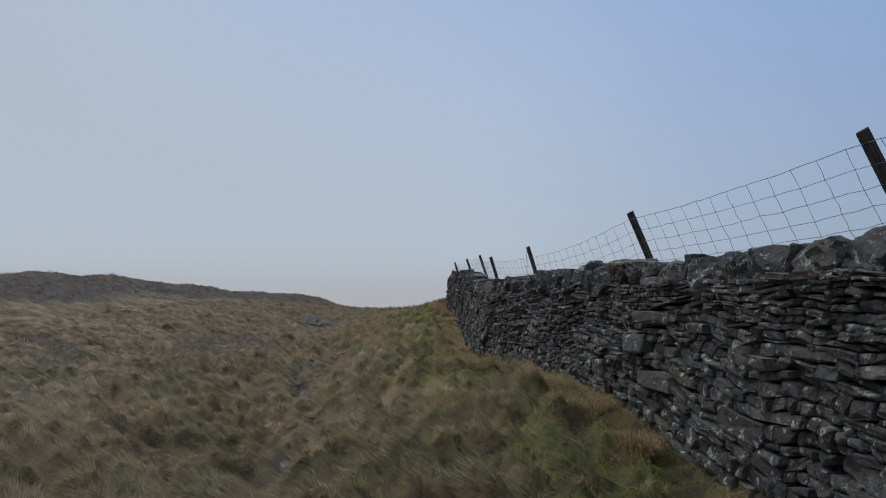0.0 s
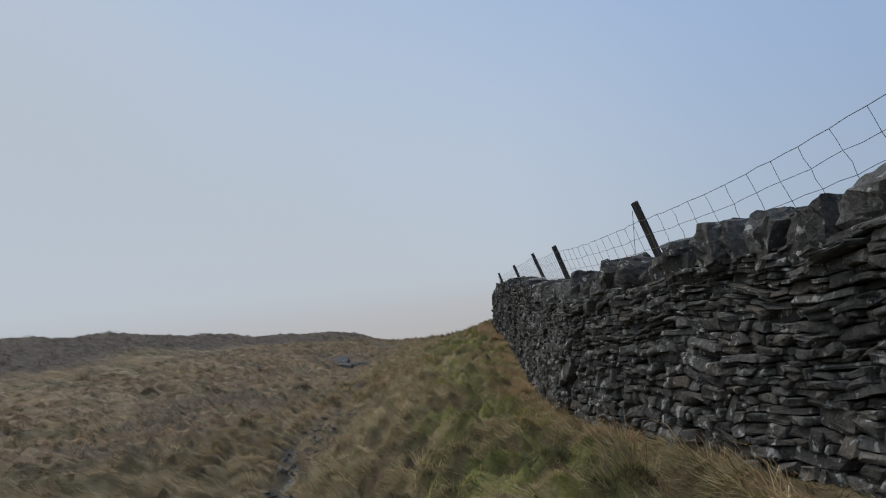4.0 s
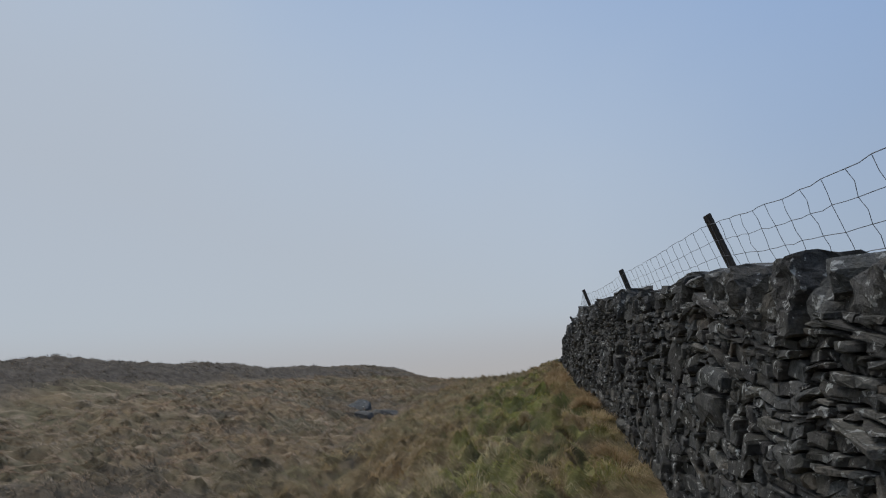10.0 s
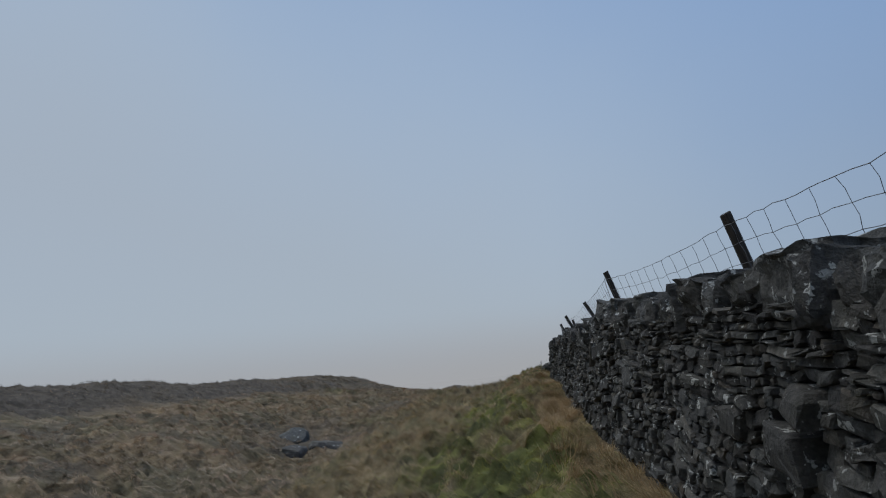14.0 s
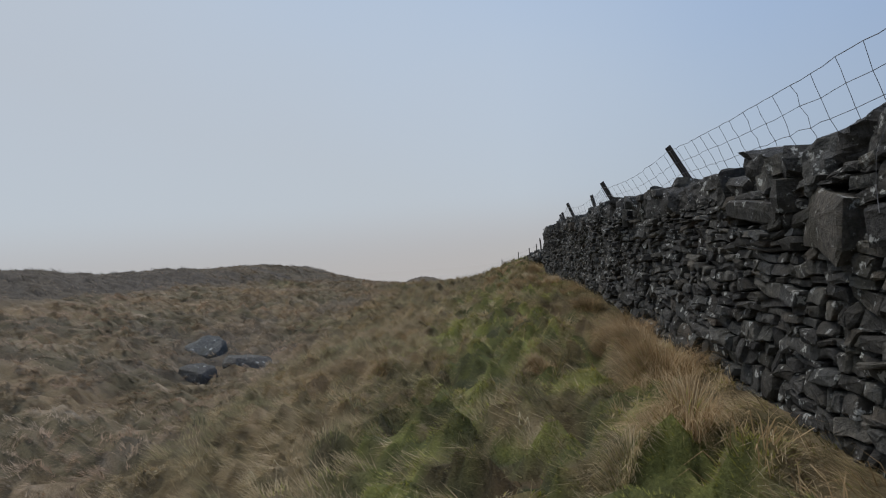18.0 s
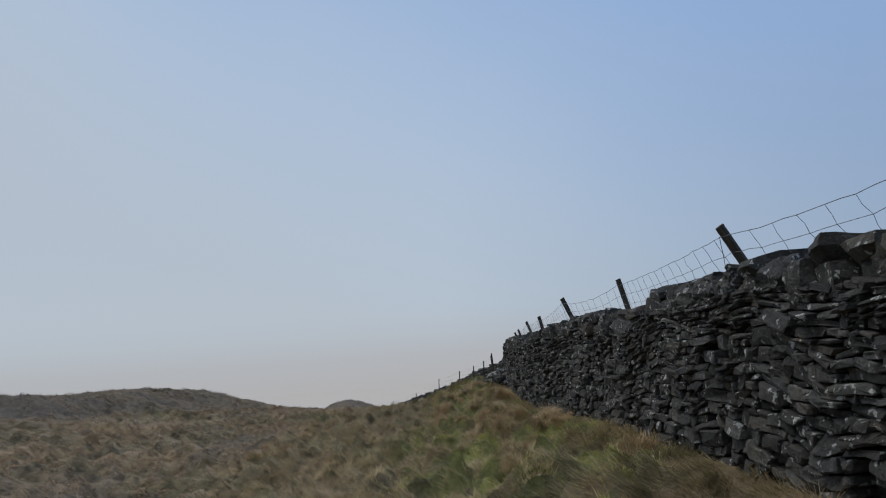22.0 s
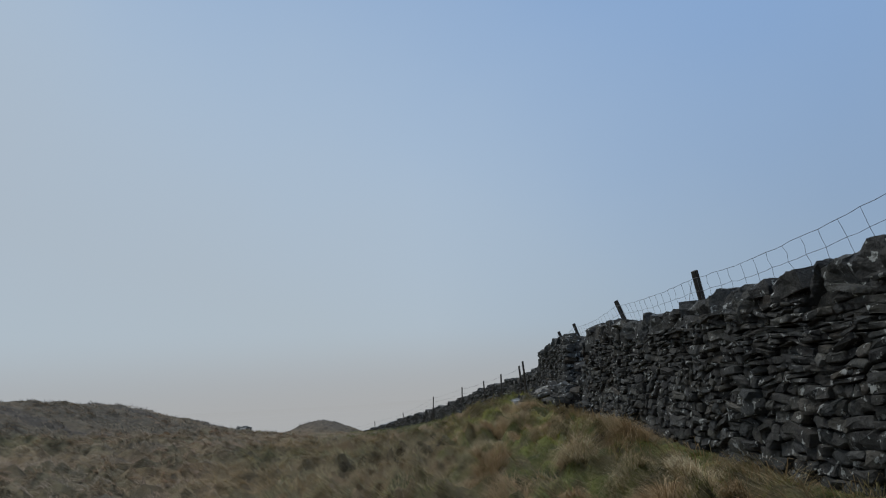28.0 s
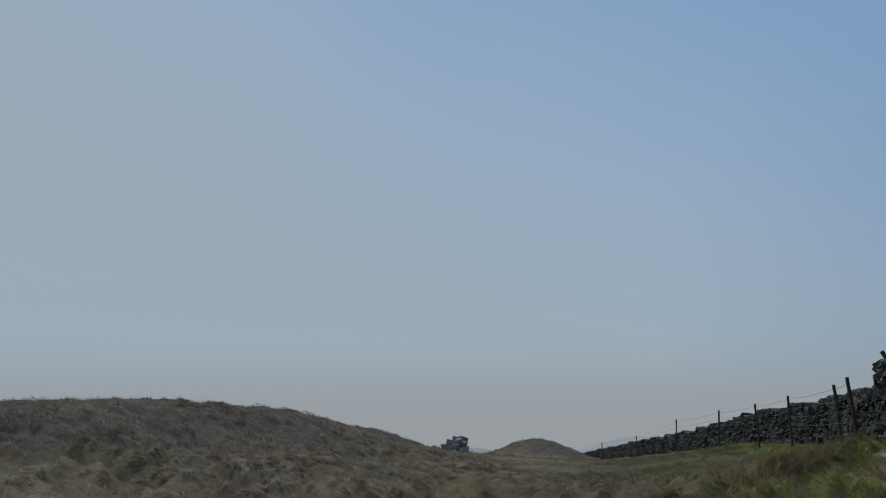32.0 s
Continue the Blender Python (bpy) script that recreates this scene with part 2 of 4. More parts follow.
def wood_material():
    m, n, l, b = material("weathered_post_wood", 0.8)
    tc = n.new("ShaderNodeTexCoord")
    mp = n.new("ShaderNodeMapping")
    mp.inputs["Scale"].default_value = (40, 40, 3)
    l.new(tc.outputs["Object"], mp.inputs[0])
    g = noise_node(n, l, 1.0, 6.0, 0.65, mp.outputs[0])
    l.new(ramp_node(n, l, g, [(0.3, (0.022, 0.018, 0.014)), (0.55, (0.055, 0.045, 0.036)), (0.75, (0.12, 0.105, 0.085))]), b.inputs["Base Color"])
    bump_node(n, l, b, g, 0.6, 0.01)
    return m


def wire_material():
    m, n, l, b = material("dull_galvanised_wire", 0.55)
    geo = n.new("ShaderNodeNewGeometry")
    g = noise_node(n, l, 30.0, 3.0, 0.6, geo.outputs["Position"])
    l.new(ramp_node(n, l, g, [(0.35, (0.10, 0.10, 0.105)), (0.65, (0.20, 0.19, 0.185))]), b.inputs["Base Color"])
    b.inputs["Metallic"].default_value = 0.6
    return m


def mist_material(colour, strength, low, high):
    """A sheet with the mist's scattered light set as its own glow, dense below and thinning out to nothing at its upper
    edge (heights in metres).
    """
    m = bpy.data.materials.new("mist_glow_sheet")
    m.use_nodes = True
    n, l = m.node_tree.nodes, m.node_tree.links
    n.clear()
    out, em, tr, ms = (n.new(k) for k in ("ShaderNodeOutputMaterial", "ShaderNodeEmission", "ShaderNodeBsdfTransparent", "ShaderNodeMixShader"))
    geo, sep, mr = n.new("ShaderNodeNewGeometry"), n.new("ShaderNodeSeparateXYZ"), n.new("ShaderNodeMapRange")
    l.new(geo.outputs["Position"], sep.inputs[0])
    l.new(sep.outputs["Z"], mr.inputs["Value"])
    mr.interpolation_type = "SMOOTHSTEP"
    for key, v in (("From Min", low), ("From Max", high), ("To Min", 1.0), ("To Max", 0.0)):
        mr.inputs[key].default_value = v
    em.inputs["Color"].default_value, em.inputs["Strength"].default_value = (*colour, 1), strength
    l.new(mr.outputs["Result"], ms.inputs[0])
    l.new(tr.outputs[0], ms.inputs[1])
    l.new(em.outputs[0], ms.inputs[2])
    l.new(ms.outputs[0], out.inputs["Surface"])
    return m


def water_material():
    m, n, l, b = material("trickle_water", 0.08)
    geo = n.new("ShaderNodeNewGeometry")
    ripple = noise_node(n, l, 22.0, 3.0, 0.5, geo.outputs["Position"])
    l.new(ramp_node(n, l, ripple, [(0.3, (0.020, 0.017, 0.012)), (0.7, (0.045, 0.040, 0.030))]), b.inputs["Base Color"])
    b.inputs["Specular IOR Level"].default_value = 0.5
    bump_node(n, l, b, ripple, 0.35, 0.01)
    return m


WATER = water_material()
STONE = stone_material("grey_gritstone", 0.76, 0.586, 0.90)
BROWN_STONE = stone_material("brown_grey_gritstone", 0.56, 0.60, 0.86)
# the same gritstone in darker tones, for the later walls and the heap
DARK_STONE = stone_material("dark_gritstone", 0.46, 0.597)
FAR_STONE = stone_material("far_dark_gritstone", 0.44, 0.61)
# pale stone of the slabs; on the cairn its paleness is painted haze
PALE = stone_material("pale_slab_hazed_cairn", 1.7, 0.57)
WET = stone_material("wet_dark_stone", 0.8, 0.62)
MOSSY = stone_material("damp_dark_boulder", 0.95, 0.63)
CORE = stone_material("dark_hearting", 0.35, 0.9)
GROUND = ground_material()
WOOD = wood_material()
WIRE = wire_material()
MOSS_SHADE, OLIVE, BROWN, TAN, STRAWY = (0.095, 0.085, 0.045), (0.250, 0.220, 0.105), (0.430, 0.330, 0.190), (0.600, 0.475, 0.300), (0.700, 0.635, 0.440)
STRAW = blade_material("dry_moor_grass", [(0.0, MOSS_SHADE), (0.28, OLIVE), (0.5, BROWN), (0.75, TAN), (1.0, STRAWY)], (0.350, 0.240, 0.145), 0.45)
# dry grass with distance haze mixed into its colours: paler darks, greyer tones
BLEACHED_HAZED = blade_material("bleached_hazed_grass", [(0.0, (0.138, 0.113, 0.076)), (0.28, (0.266, 0.211, 0.140)), (0.5, (0.380, 0.288, 0.196)), (0.75, (0.488, 0.380, 0.268)), (1.0, (0.585, 0.480, 0.355))], (0.320, 0.193, 0.117), 0.5)
TURF = blade_material("green_turf", [(0.0, (0.066, 0.070, 0.030)), (0.3, (0.146, 0.146, 0.041)), (0.6, (0.325, 0.325, 0.074)), (0.85, (0.450, 0.425, 0.135)), (1.0, (0.580, 0.500, 0.300))], (0.300, 0.262, 0.130), 0.4)
HEATH = blade_material("dark_heather", [(0.0, (0.060, 0.052, 0.040)), (0.5, (0.130, 0.106, 0.080)), (1.0, (0.24, 0.195, 0.145))], (0.13, 0.115, 0.080))
RUST = blade_material("orange_bent_grass", [(0.0, (0.150, 0.105, 0.055)), (0.45, (0.345, 0.232, 0.118)), (1.0, (0.600, 0.460, 0.275))], (0.335, 0.225, 0.115))


# ---- plan ----
WALL_Y = np.array([-8, 0, 6.5, 12, 13.6, 17, 21.5, 24.4, 28, 33.6, 36, 38.6, 42, 44.3, 46, 48, 50.2, 53, 55.5, 57, 62.3, 69, 75.4, 80.4, 89.6, 99.5, 109, 125])
WALL_X = np.array([4.3, 3.1, 2.05, 1.1, .85, .75, .68, .60, .42, .22, .22, .33, .40, .55, .45, .32, .40, .60, .75, 1.05, 1.6, 2.2, 1.6, .75, -.9, -3.2, -5.9, -11])
BASE_Y = np.array([-8, 3, 5.6, 6.3, 6.8, 7.6, 8.9, 10.4, 11.8, 15, 18.6, 20.7, 23.4, 25.4, 26.5, 28, 29.6, 33, 34.8, 38.3, 40.6, 44, 47.4, 50.2, 52, 54.2, 57, 60, 62, 69, 76, 80.7, 86, 89.5, 96, 104, 125, 170])
BASE_Z = np.array([-.4, -.4, -.26, -.12, .08, .34, .37, .28, .18, -.05, -.18, -.05, .06, .34, .62, .68, .56, .68, .82, .8, .78, .8, .70, .78, .78, .77, .78, .74, .66, .4, 0, -.55, -1.15, -1.5, -2.2, -3.2, -6, -14])
TOP_Y = np.array([-8, 4.4, 6.8, 8.8, 11.7, 12.3, 13.2, 14.1, 15.1, 16.1, 17, 18.8, 20.2, 22.8, 24.4, 26, 29, 31, 32.5, 33.5, 35, 36.9, 38.7, 41.4, 42.3, 44.8, 47, 49, 51, 53, 55.4, 57.3, 59.8, 62.2, 64])
TOP_Z = np.array([1.7, 1.7, 1.63, 1.72, 1.57, 1.6, 1.59, 1.57, 1.53, 1.58, 1.67, 1.77, 1.9, 1.98, 2.08, 2.18, 2.25, 2.26, 2.2, 2.16, 2.14, 2.2, 2.25, 2.26, 2.14, 2.25, 2.2, 2.13, 2.1, 2.17, 2.2, 2.2, 2.31, 2.22, 2.1])


def smooth_line(ys, vs, step=0.25, sigma=0.7):
    fine = np.arange(ys[0], ys[-1] + step, step)
    v = np.interp(fine, ys, vs)
    k = int(3 * sigma / step)
    w = np.exp(-0.5 * (np.arange(-k, k + 1) * step / sigma) ** 2)
    return fine, np.convolve(np.pad(v, k, mode="edge"), w / w.sum(), "valid")


WALL_LINE, BASE_LINE = smooth_line(WALL_Y, WALL_X), smooth_line(BASE_Y, BASE_Z, sigma=0.6)


def wall_x(y):
    return np.interp(y, *WALL_LINE)


def base_z(y):
    return np.interp(y, *BASE_LINE)


def value_noise(x, y, seed=0):
    xi, yi = np.floor(x).astype(np.int64), np.floor(y).astype(np.int64)
    fx, fy = x - xi, y - yi
    fx, fy = fx * fx * (3 - 2 * fx), fy * fy * (3 - 2 * fy)

    def h(a, b):
        n = (a * 374761393 + b * 668265263 + seed * 974634777) & 0xFFFFFFFF
        n = ((n ^ (n >> 13)) * 1274126177) & 0xFFFFFFFF
        return ((n ^ (n >> 16)) & 0xFFFF) / 65535.0
    return (h(xi, yi) * (1 - fx) + h(xi + 1, yi) * fx) * (1 - fy) + (h(xi, yi + 1) * (1 - fx) + h(xi + 1, yi + 1) * fx) * fy


def fractal(x, y, scale, octaves=3, seed=0):
    total, amp, norm = 0.0, 1.0, 0.0
    for k in range(octaves):
        total = total + amp * value_noise(x * scale * 2 ** k + 17.3 * k, y * scale * 2 ** k - 9.1 * k, seed + k)
        norm, amp = norm + amp, amp * 0.5
    return total / norm


# heights across the valley, on lines that run with the walk: wall foot, path, gully, slope, shoulder, ridge, moor
GULLY = ([-20, 5, 9, 14, 16.5, 24, 30, 38, 42, 45, 50, 60, 75, 90, 170], [-.8, -1.5, -1.9, -2.6, -2.9, -3.8, -4.6, -6.6, -7.2, -7.8, -6.5, -6, -6, -6, -6],
         [-.5, -.68, -.85, -1.05, -1.1, -1.05, -.9, -.82, -.86, -.8, -.2, .05, -.7, -1.9, -12])
PATH = ([-20, 0, 5, 10, 15, 17.6, 21, 25, 30, 35, 40, 45, 50, 55, 60, 75, 90, 115, 170], [0, 0, .05, -.2, -.4, -.5, -.6, -1.0, -1.6, -2.0, -2.4, -2.4, -2.4, -2.4, -2.4, -2.4, -3, -5, -5],
        [-.2, -.2, -.22, -.25, -.18, .02, .22, .3, .17, .22, .22, .0, -.03, .1, .05, -.7, -2.1, -4.4, -13])
SLOPE = ([-20, 5, 16, 25, 35, 40, 46, 55, 61, 69, 76, 90, 110, 170], [-4.2, -4.5, -5.3, -6.8, -9.4, -9.5, -10.0, -10, -10.8, -9.5, -8.6, -9.5, -12, -12],
         [-.4, -.35, -.42, -.5, .05, .15, .18, .22, .35, .1, -.6, -1.9, -3.4, -13])
RIDGE = ([-20, 25, 36, 43, 50, 57, 63, 69.5, 76, 84, 95, 112, 170], [-18.5, -18.2, -17.8, -17.2, -16.6, -15.4, -13.3, -12, -11.2, -12, -15, -17.5, -18],
         [1.4, 1.85, 2.27, 2.18, 1.84, 1.46, 1.40, 1.17, .12, -1.22, -2.55, -3.4, -14])
SHOULDER = (RIDGE[0], [-15, -15, -14.6, -14, -13.5, -12.8, -12, -10.9, -10, -11, -13.5, -15.5, -16],
            [.4, .65, .95, .95, .82, .72, .72, .5, -.4, -1.7, -2.8, -3.45, -14])
MOOR = ([-20, 40, 60, 76, 90, 120, 170], [-50] * 7, [1.2, 1.6, 1.0, -.6, -2.2, -5, -16])
STREAM = ([2, 7.3, 9.6, 14, 16.5, 18, 20, 24, 30, 34], [-1.2, -2.0, -1.7, -2.45, -3.25, -3.55, -4.05, -4.2, -4.7, -5.6])
CX, CY = np.arange(-90, 45.1, 0.5), np.arange(-40, 170.1, 0.5)


def coarse_height():
    grid = np.zeros((len(CY), len(CX)))
    for k, y in enumerate(CY):
        wx, bz = float(wall_x(y)), float(base_z(y))
        pts = [(wx + 30, bz + 0.3), (wx + 6, bz + 0.15), (wx + 0.5, bz + 0.03), (wx - 0.3, bz - 0.02)]
        f = float(np.interp(y, [50, 56, 62, 66], [0.55, 0.78, 0.78, 0.55]))
        pts.append((wx - 1.3, bz * f + float(np.interp(y, PATH[0], PATH[2])) * (1 - f)))
        for ys, xs, zs in (PATH, GULLY, SLOPE, SHOULDER, RIDGE, MOOR):
            pts.append((min(float(np.interp(y, ys, xs)), pts[-1][0] - 0.6), float(np.interp(y, ys, zs))))
        pts.append((-90, pts[-1][1] - 2.5))
        pts = np.array(sorted(pts))
        grid[k] = np.interp(CX, pts[:, 0], pts[:, 1])
    w = np.exp(-0.5 * (np.arange(-5, 6) * 0.5 / 0.75) ** 2)
    w /= w.sum()
    for axis in (0, 1):
        grid = np.apply_along_axis(lambda r: np.convolve(np.pad(r, 5, mode="edge"), w, "valid"), axis, grid)
    return grid


COARSE = coarse_height()


def cell_hash(a, b, seed):
    n = (a * 374761393 + b * 668265263 + seed * 974634777) & 0xFFFFFFFF
    n = ((n ^ (n >> 13)) * 1274126177) & 0xFFFFFFFF
    return ((n ^ (n >> 16)) & 0xFFFF) / 65535.0


def domes(x, y, cell=0.46):
    """Tussocks as rounded humps on a jittered grid: height 0 to 1, and the way from the hump's middle."""
    wx, wy = (fractal(x, y, 0.9 / cell, 2, 71) - 0.5) * cell * 0.9, (fractal(x, y, 0.9 / cell, 2, 72) - 0.5) * cell * 0.9
    x, y = x + wx, y + wy
    i, j = np.floor(x / cell).astype(np.int64), np.floor(y / cell).astype(np.int64)
    best, bx, by = np.zeros(np.shape(x)), np.zeros(np.shape(x)), np.zeros(np.shape(x))
    for a in (-1, 0, 1):
        for b in (-1, 0, 1):
            px = (i + a + 0.15 + 0.7 * cell_hash(i + a, j + b, 1)) * cell
            py = (j + b + 0.15 + 0.7 * cell_hash(i + a, j + b, 2)) * cell
            rad = cell * (0.40 + 0.36 * cell_hash(i + a, j + b, 3))
            d2 = ((x - px) ** 2 + (y - py) ** 2) / rad ** 2
            h = np.clip(1 - d2, 0, 1) ** 1.1 * (0.45 + 0.55 * cell_hash(i + a, j + b, 4))
            up = h > best
            best, bx, by = np.where(up, h, best), np.where(up, x - px, bx), np.where(up, y - py, by)
    return best, bx - wx, by - wy


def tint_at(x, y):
    """Each tussock's own colour, 0.2 to 1; low between them, for moss, litter and painted shade."""
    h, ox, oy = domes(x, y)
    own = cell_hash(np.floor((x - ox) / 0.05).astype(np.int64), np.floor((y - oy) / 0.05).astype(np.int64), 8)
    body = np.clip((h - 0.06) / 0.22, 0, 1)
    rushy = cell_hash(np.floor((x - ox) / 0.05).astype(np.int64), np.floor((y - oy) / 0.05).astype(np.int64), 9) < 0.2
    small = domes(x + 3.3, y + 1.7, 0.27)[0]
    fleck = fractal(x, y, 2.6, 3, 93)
    # tint lowered for shade at the wall foot and for dim start and end
    tint_shade = 1 - 0.5 * np.clip((1.8 - (wall_x(y) - x)) / 0.7, 0, 1) * np.interp(y, [34.5, 37, 44], [0, 0.85, 1])
    tint_shade = tint_shade * np.interp(y, [5, 11, 46, 55, 66], [0.50, 0.95, 1.0, 0.60, 0.42]) * (1 - 0.2 * np.clip((-x - 1.5) / 2, 0, 1) * (y < 50)) * (1 - 0.4 * np.clip((x + 4.5) / 1.5, 0, 1) * np.clip((y - 49) / 3, 0, 1))
    tint_shade = tint_shade + (1 - tint_shade) * 0.85 * green_mask(x, y) * np.clip((y - 12) / 6, 0, 1)
    # hollows between large and small humps darkened: shade put into the tint
    return tint_shade * (body * np.where(rushy, 0.27, 0.27 + 0.55 * own) + (1 - body) * 0.15) * (0.52 + 0.95 * small) + 0.52 * tint_shade * (fleck - 0.5)


def stream_x(y):
    """The line of the trickle in the gully, with its small bends."""
    return np.interp(y, *STREAM) + 0.12 * np.sin(y * 1.9) + 0.06 * np.sin(y * 4.7)


def trampled(x, y):
    """Where sheep and water have broken the turf round the trickle, 0 to 1."""
    return np.clip(np.exp(-((x + 3.6) / 1.0) ** 2 - ((y - 23.6) / 2.0) ** 2) + 0.8 * np.exp(-((x + 3.5) / 0.75) ** 2 - ((y - 18.6) / 2.6) ** 2), 0, 1)


def height(x, y, bumps=True):
    x, y = np.asarray(x, float), np.asarray(y, float)
    u = np.clip((x - CX[0]) / 0.5, 0, len(CX) - 1.001)
    v = np.clip((y - CY[0]) / 0.5, 0, len(CY) - 1.001)
    i, j = u.astype(int), v.astype(int)
    fu, fv = u - i, v - j
    z = (COARSE[j, i] * (1 - fu) + COARSE[j, i + 1] * fu) * (1 - fv) + (COARSE[j + 1, i] * (1 - fu) + COARSE[j + 1, i + 1] * fu) * fv
    # the knoll beyond the saddle, and the fall into the valley past the edge of the moor
    z = z + 0.92 * np.exp(-(((x + 6.8) / 2.1) ** 2 + ((y - 87) / 3.2) ** 2))
    z = z + 0.22 * np.exp(-((x - 0.1) / 1.3) ** 2 - ((y - 58.6) / 2.5) ** 2)
    out = np.maximum(np.maximum(CX[0] - x, x - CX[-1]), np.maximum(CY[0] - y, y - CY[-1]))
    z = z - 0.28 * np.clip(out, 0, 220)
    if bumps:
        far = np.clip((-x - 6) / 10, 0, 1)
        far_off = np.clip((68 - y) / 8, np.clip((-x - 4) / 6, 0.3, 0.75), 1)
        near_wall = far_off * np.clip((wall_x(y) - 0.1 - x) / 0.55, 0.1, 1)
        calm = near_wall * (1 - 0.85 * np.exp(-((x - stream_x(y)) / 0.28) ** 2) * (y < 30) * (y > 5)) * (1 - 0.45 * trampled(x, y))
        z = z + calm * (domes(x, y)[0] * (0.30 - 0.09 * far) + domes(x + 3.3, y + 1.7, 0.24)[0] * 0.18 * (1 - far) - 0.05 + (fractal(x, y, 0.33, 2, 9) - 0.5) * (0.16 + 0.3 * far) - 0.09)
        z = z + 0.12 * far
        z = z - 0.12 * np.exp(-((x - stream_x(y)) / 0.20) ** 2) * (y < 30) * (y > 5)
    return z


def mud_mask(x, y):
    strip = np.exp(-((x - stream_x(y)) / 0.17) ** 2) * (0.4 + 0.9 * fractal(x * 0 + 3.1, y, 0.8, 2, 21))
    n = fractal(x, y, 2.1, 3, 5)
    return np.clip((strip + 0.85 * trampled(x, y)) * 2.6 * n - 0.42, 0, 1) * (y > 3) * (y < 34)


def green_mask(x, y):
    d = wall_x(y) - x
    wide = np.interp(y, [-5, 10, 18, 26, 34, 45, 55, 58, 80], [2.2, 2.0, 2.3, 2.9, 3.2, 3.1, 2.8, 2.8, 1.0])
    n = 0.36 * fractal(x, y, 0.8, 3, 31) + 0.34 * fractal(x, y, 2.3, 2, 33) + 0.3 * fractal(x, y, 5.0, 2, 35)
    band = np.clip((wide - d) / 0.9, 0, 1) * np.clip((d - np.interp(y, [26, 30, 38, 42], [0.0, 0.3, 0.3, -0.3])) / 0.5, 0, 1)
    vivid = np.interp(y, [0, 10, 25, 31, 40, 46, 54], [0.95, 0.85, 0.8, 1.0, 1.0, 0.95, 1.0])
    return vivid * np.clip(band * (n * 8.0 - 3.2), 0, 1) + 0.35 * np.clip(fractal(x, y, 0.25, 3, 44) * 3 - 1.75, 0, 1) * (d > 0)


def haze_mask(x, y):
    """Where haze is put into the ground colour, under the bleached, hazed grass of the slopes."""
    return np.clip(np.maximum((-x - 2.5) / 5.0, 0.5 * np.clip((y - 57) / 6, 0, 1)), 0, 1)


def heath_mask(x, y):
    n = fractal(x, y, 0.22, 3, 12)
    crest = np.interp(y, RIDGE[0], RIDGE[1])
    a = np.clip((crest + np.interp(y, [20, 32], [2.8, 4.3]) - x - 2.0 * n) / 0.9, 0, 1) * np.clip((84 - y) / 6, 0, np.interp(y, [56, 62], [1.0, 0.6]))
    rushes = 0.5 * np.clip((fractal(x, y, 0.6, 3, 88) - 0.58) * 8, 0, 1) * np.clip((-4.5 - x) / 1.5, 0, 1) * (y < 90)
    rushes = rushes + 0.9 * np.exp(-((x + 7.9) / 1.5) ** 2 - ((y - 44.4) / 1.9) ** 2)
    knoll = 1.0 * np.exp(-(((x + 6.8) / 2.3) ** 2 + ((y - 87) / 3.6) ** 2))
    return np.clip((a + knoll + rushes) * (0.6 + n), 0, 1)


# ---- mesh helpers ----
def mesh_from(name, verts, faces, mat, flat=True):
    """A mesh from arrays: verts (n, 3), faces a list of index arrays of shape (m, k)."""
    me = bpy.data.meshes.new(name)
    verts = np.asarray(verts, np.float32)
    loops = np.concatenate([f.reshape(-1) for f in faces]).astype(np.int32)
    sizes = np.concatenate([np.full(len(f), f.shape[1]) for f in faces])
    me.vertices.add(len(verts))
    me.vertices.foreach_set("co", verts.reshape(-1))
    me.loops.add(len(loops))
    me.loops.foreach_set("vertex_index", loops)
    me.polygons.add(len(sizes))
    me.polygons.foreach_set("loop_start", np.concatenate([[0], np.cumsum(sizes)[:-1]]).astype(np.int32))
    me.polygons.foreach_set("loop_total", sizes.astype(np.int32))
    me.update(calc_edges=True)
    me.polygons.foreach_set("use_smooth", np.full(len(sizes), not flat))
    me.materials.append(mat)
    return me


def child(name, me, parent, label="", m=None):
    ob = new(name, me)
    ob.parent = parent
    if m is not None:
        ob.matrix_basis = m
    return tagged(ob, label) if label else ob


def tube(points, radius, sides=5):
    """Verts and quads of a round bar along points; radius may be one number or one per point."""
    p = np.asarray(points, float)
    d = np.gradient(p, axis=0)
    d /= np.linalg.norm(d, axis=1)[:, None] + 1e-9
    ref = np.where(np.abs(d[:, 2:3]) > 0.9, np.array([[1.0, 0, 0]]), np.array([[0, 0, 1.0]]))
    a = np.cross(d, ref)
    a /= np.linalg.norm(a, axis=1)[:, None]
    b = np.cross(d, a)
    ang = np.arange(sides) / sides * 2 * np.pi
    r = np.broadcast_to(np.asarray(radius, float), len(p))
    v = p[:, None] + r[:, None, None] * (np.cos(ang)[None, :, None] * a[:, None] + np.sin(ang)[None, :, None] * b[:, None])
    k = np.arange(len(p) - 1)[:, None] * sides
    i = np.arange(sides)[None]
    q = np.stack([k + i, k + (i + 1) % sides, k + sides + (i + 1) % sides, k + sides + i], -1).reshape(-1, 4)
    return v.reshape(-1, 3), q


def joined(pieces):
    vs, fs, off = [], {}, 0
    for v, f in pieces:
        vs.append(v)
        fs.setdefault(f.shape[1], []).append(f + off)
        off += len(v)
    return np.concatenate(vs), [np.concatenate(f) for f in fs.values()]


# ---- ground ----
def graded(parts):
    return np.unique(np.round(np.concatenate([np.arange(a, b, s) for a, b, s in parts] + [[parts[-1][1]]]), 3))


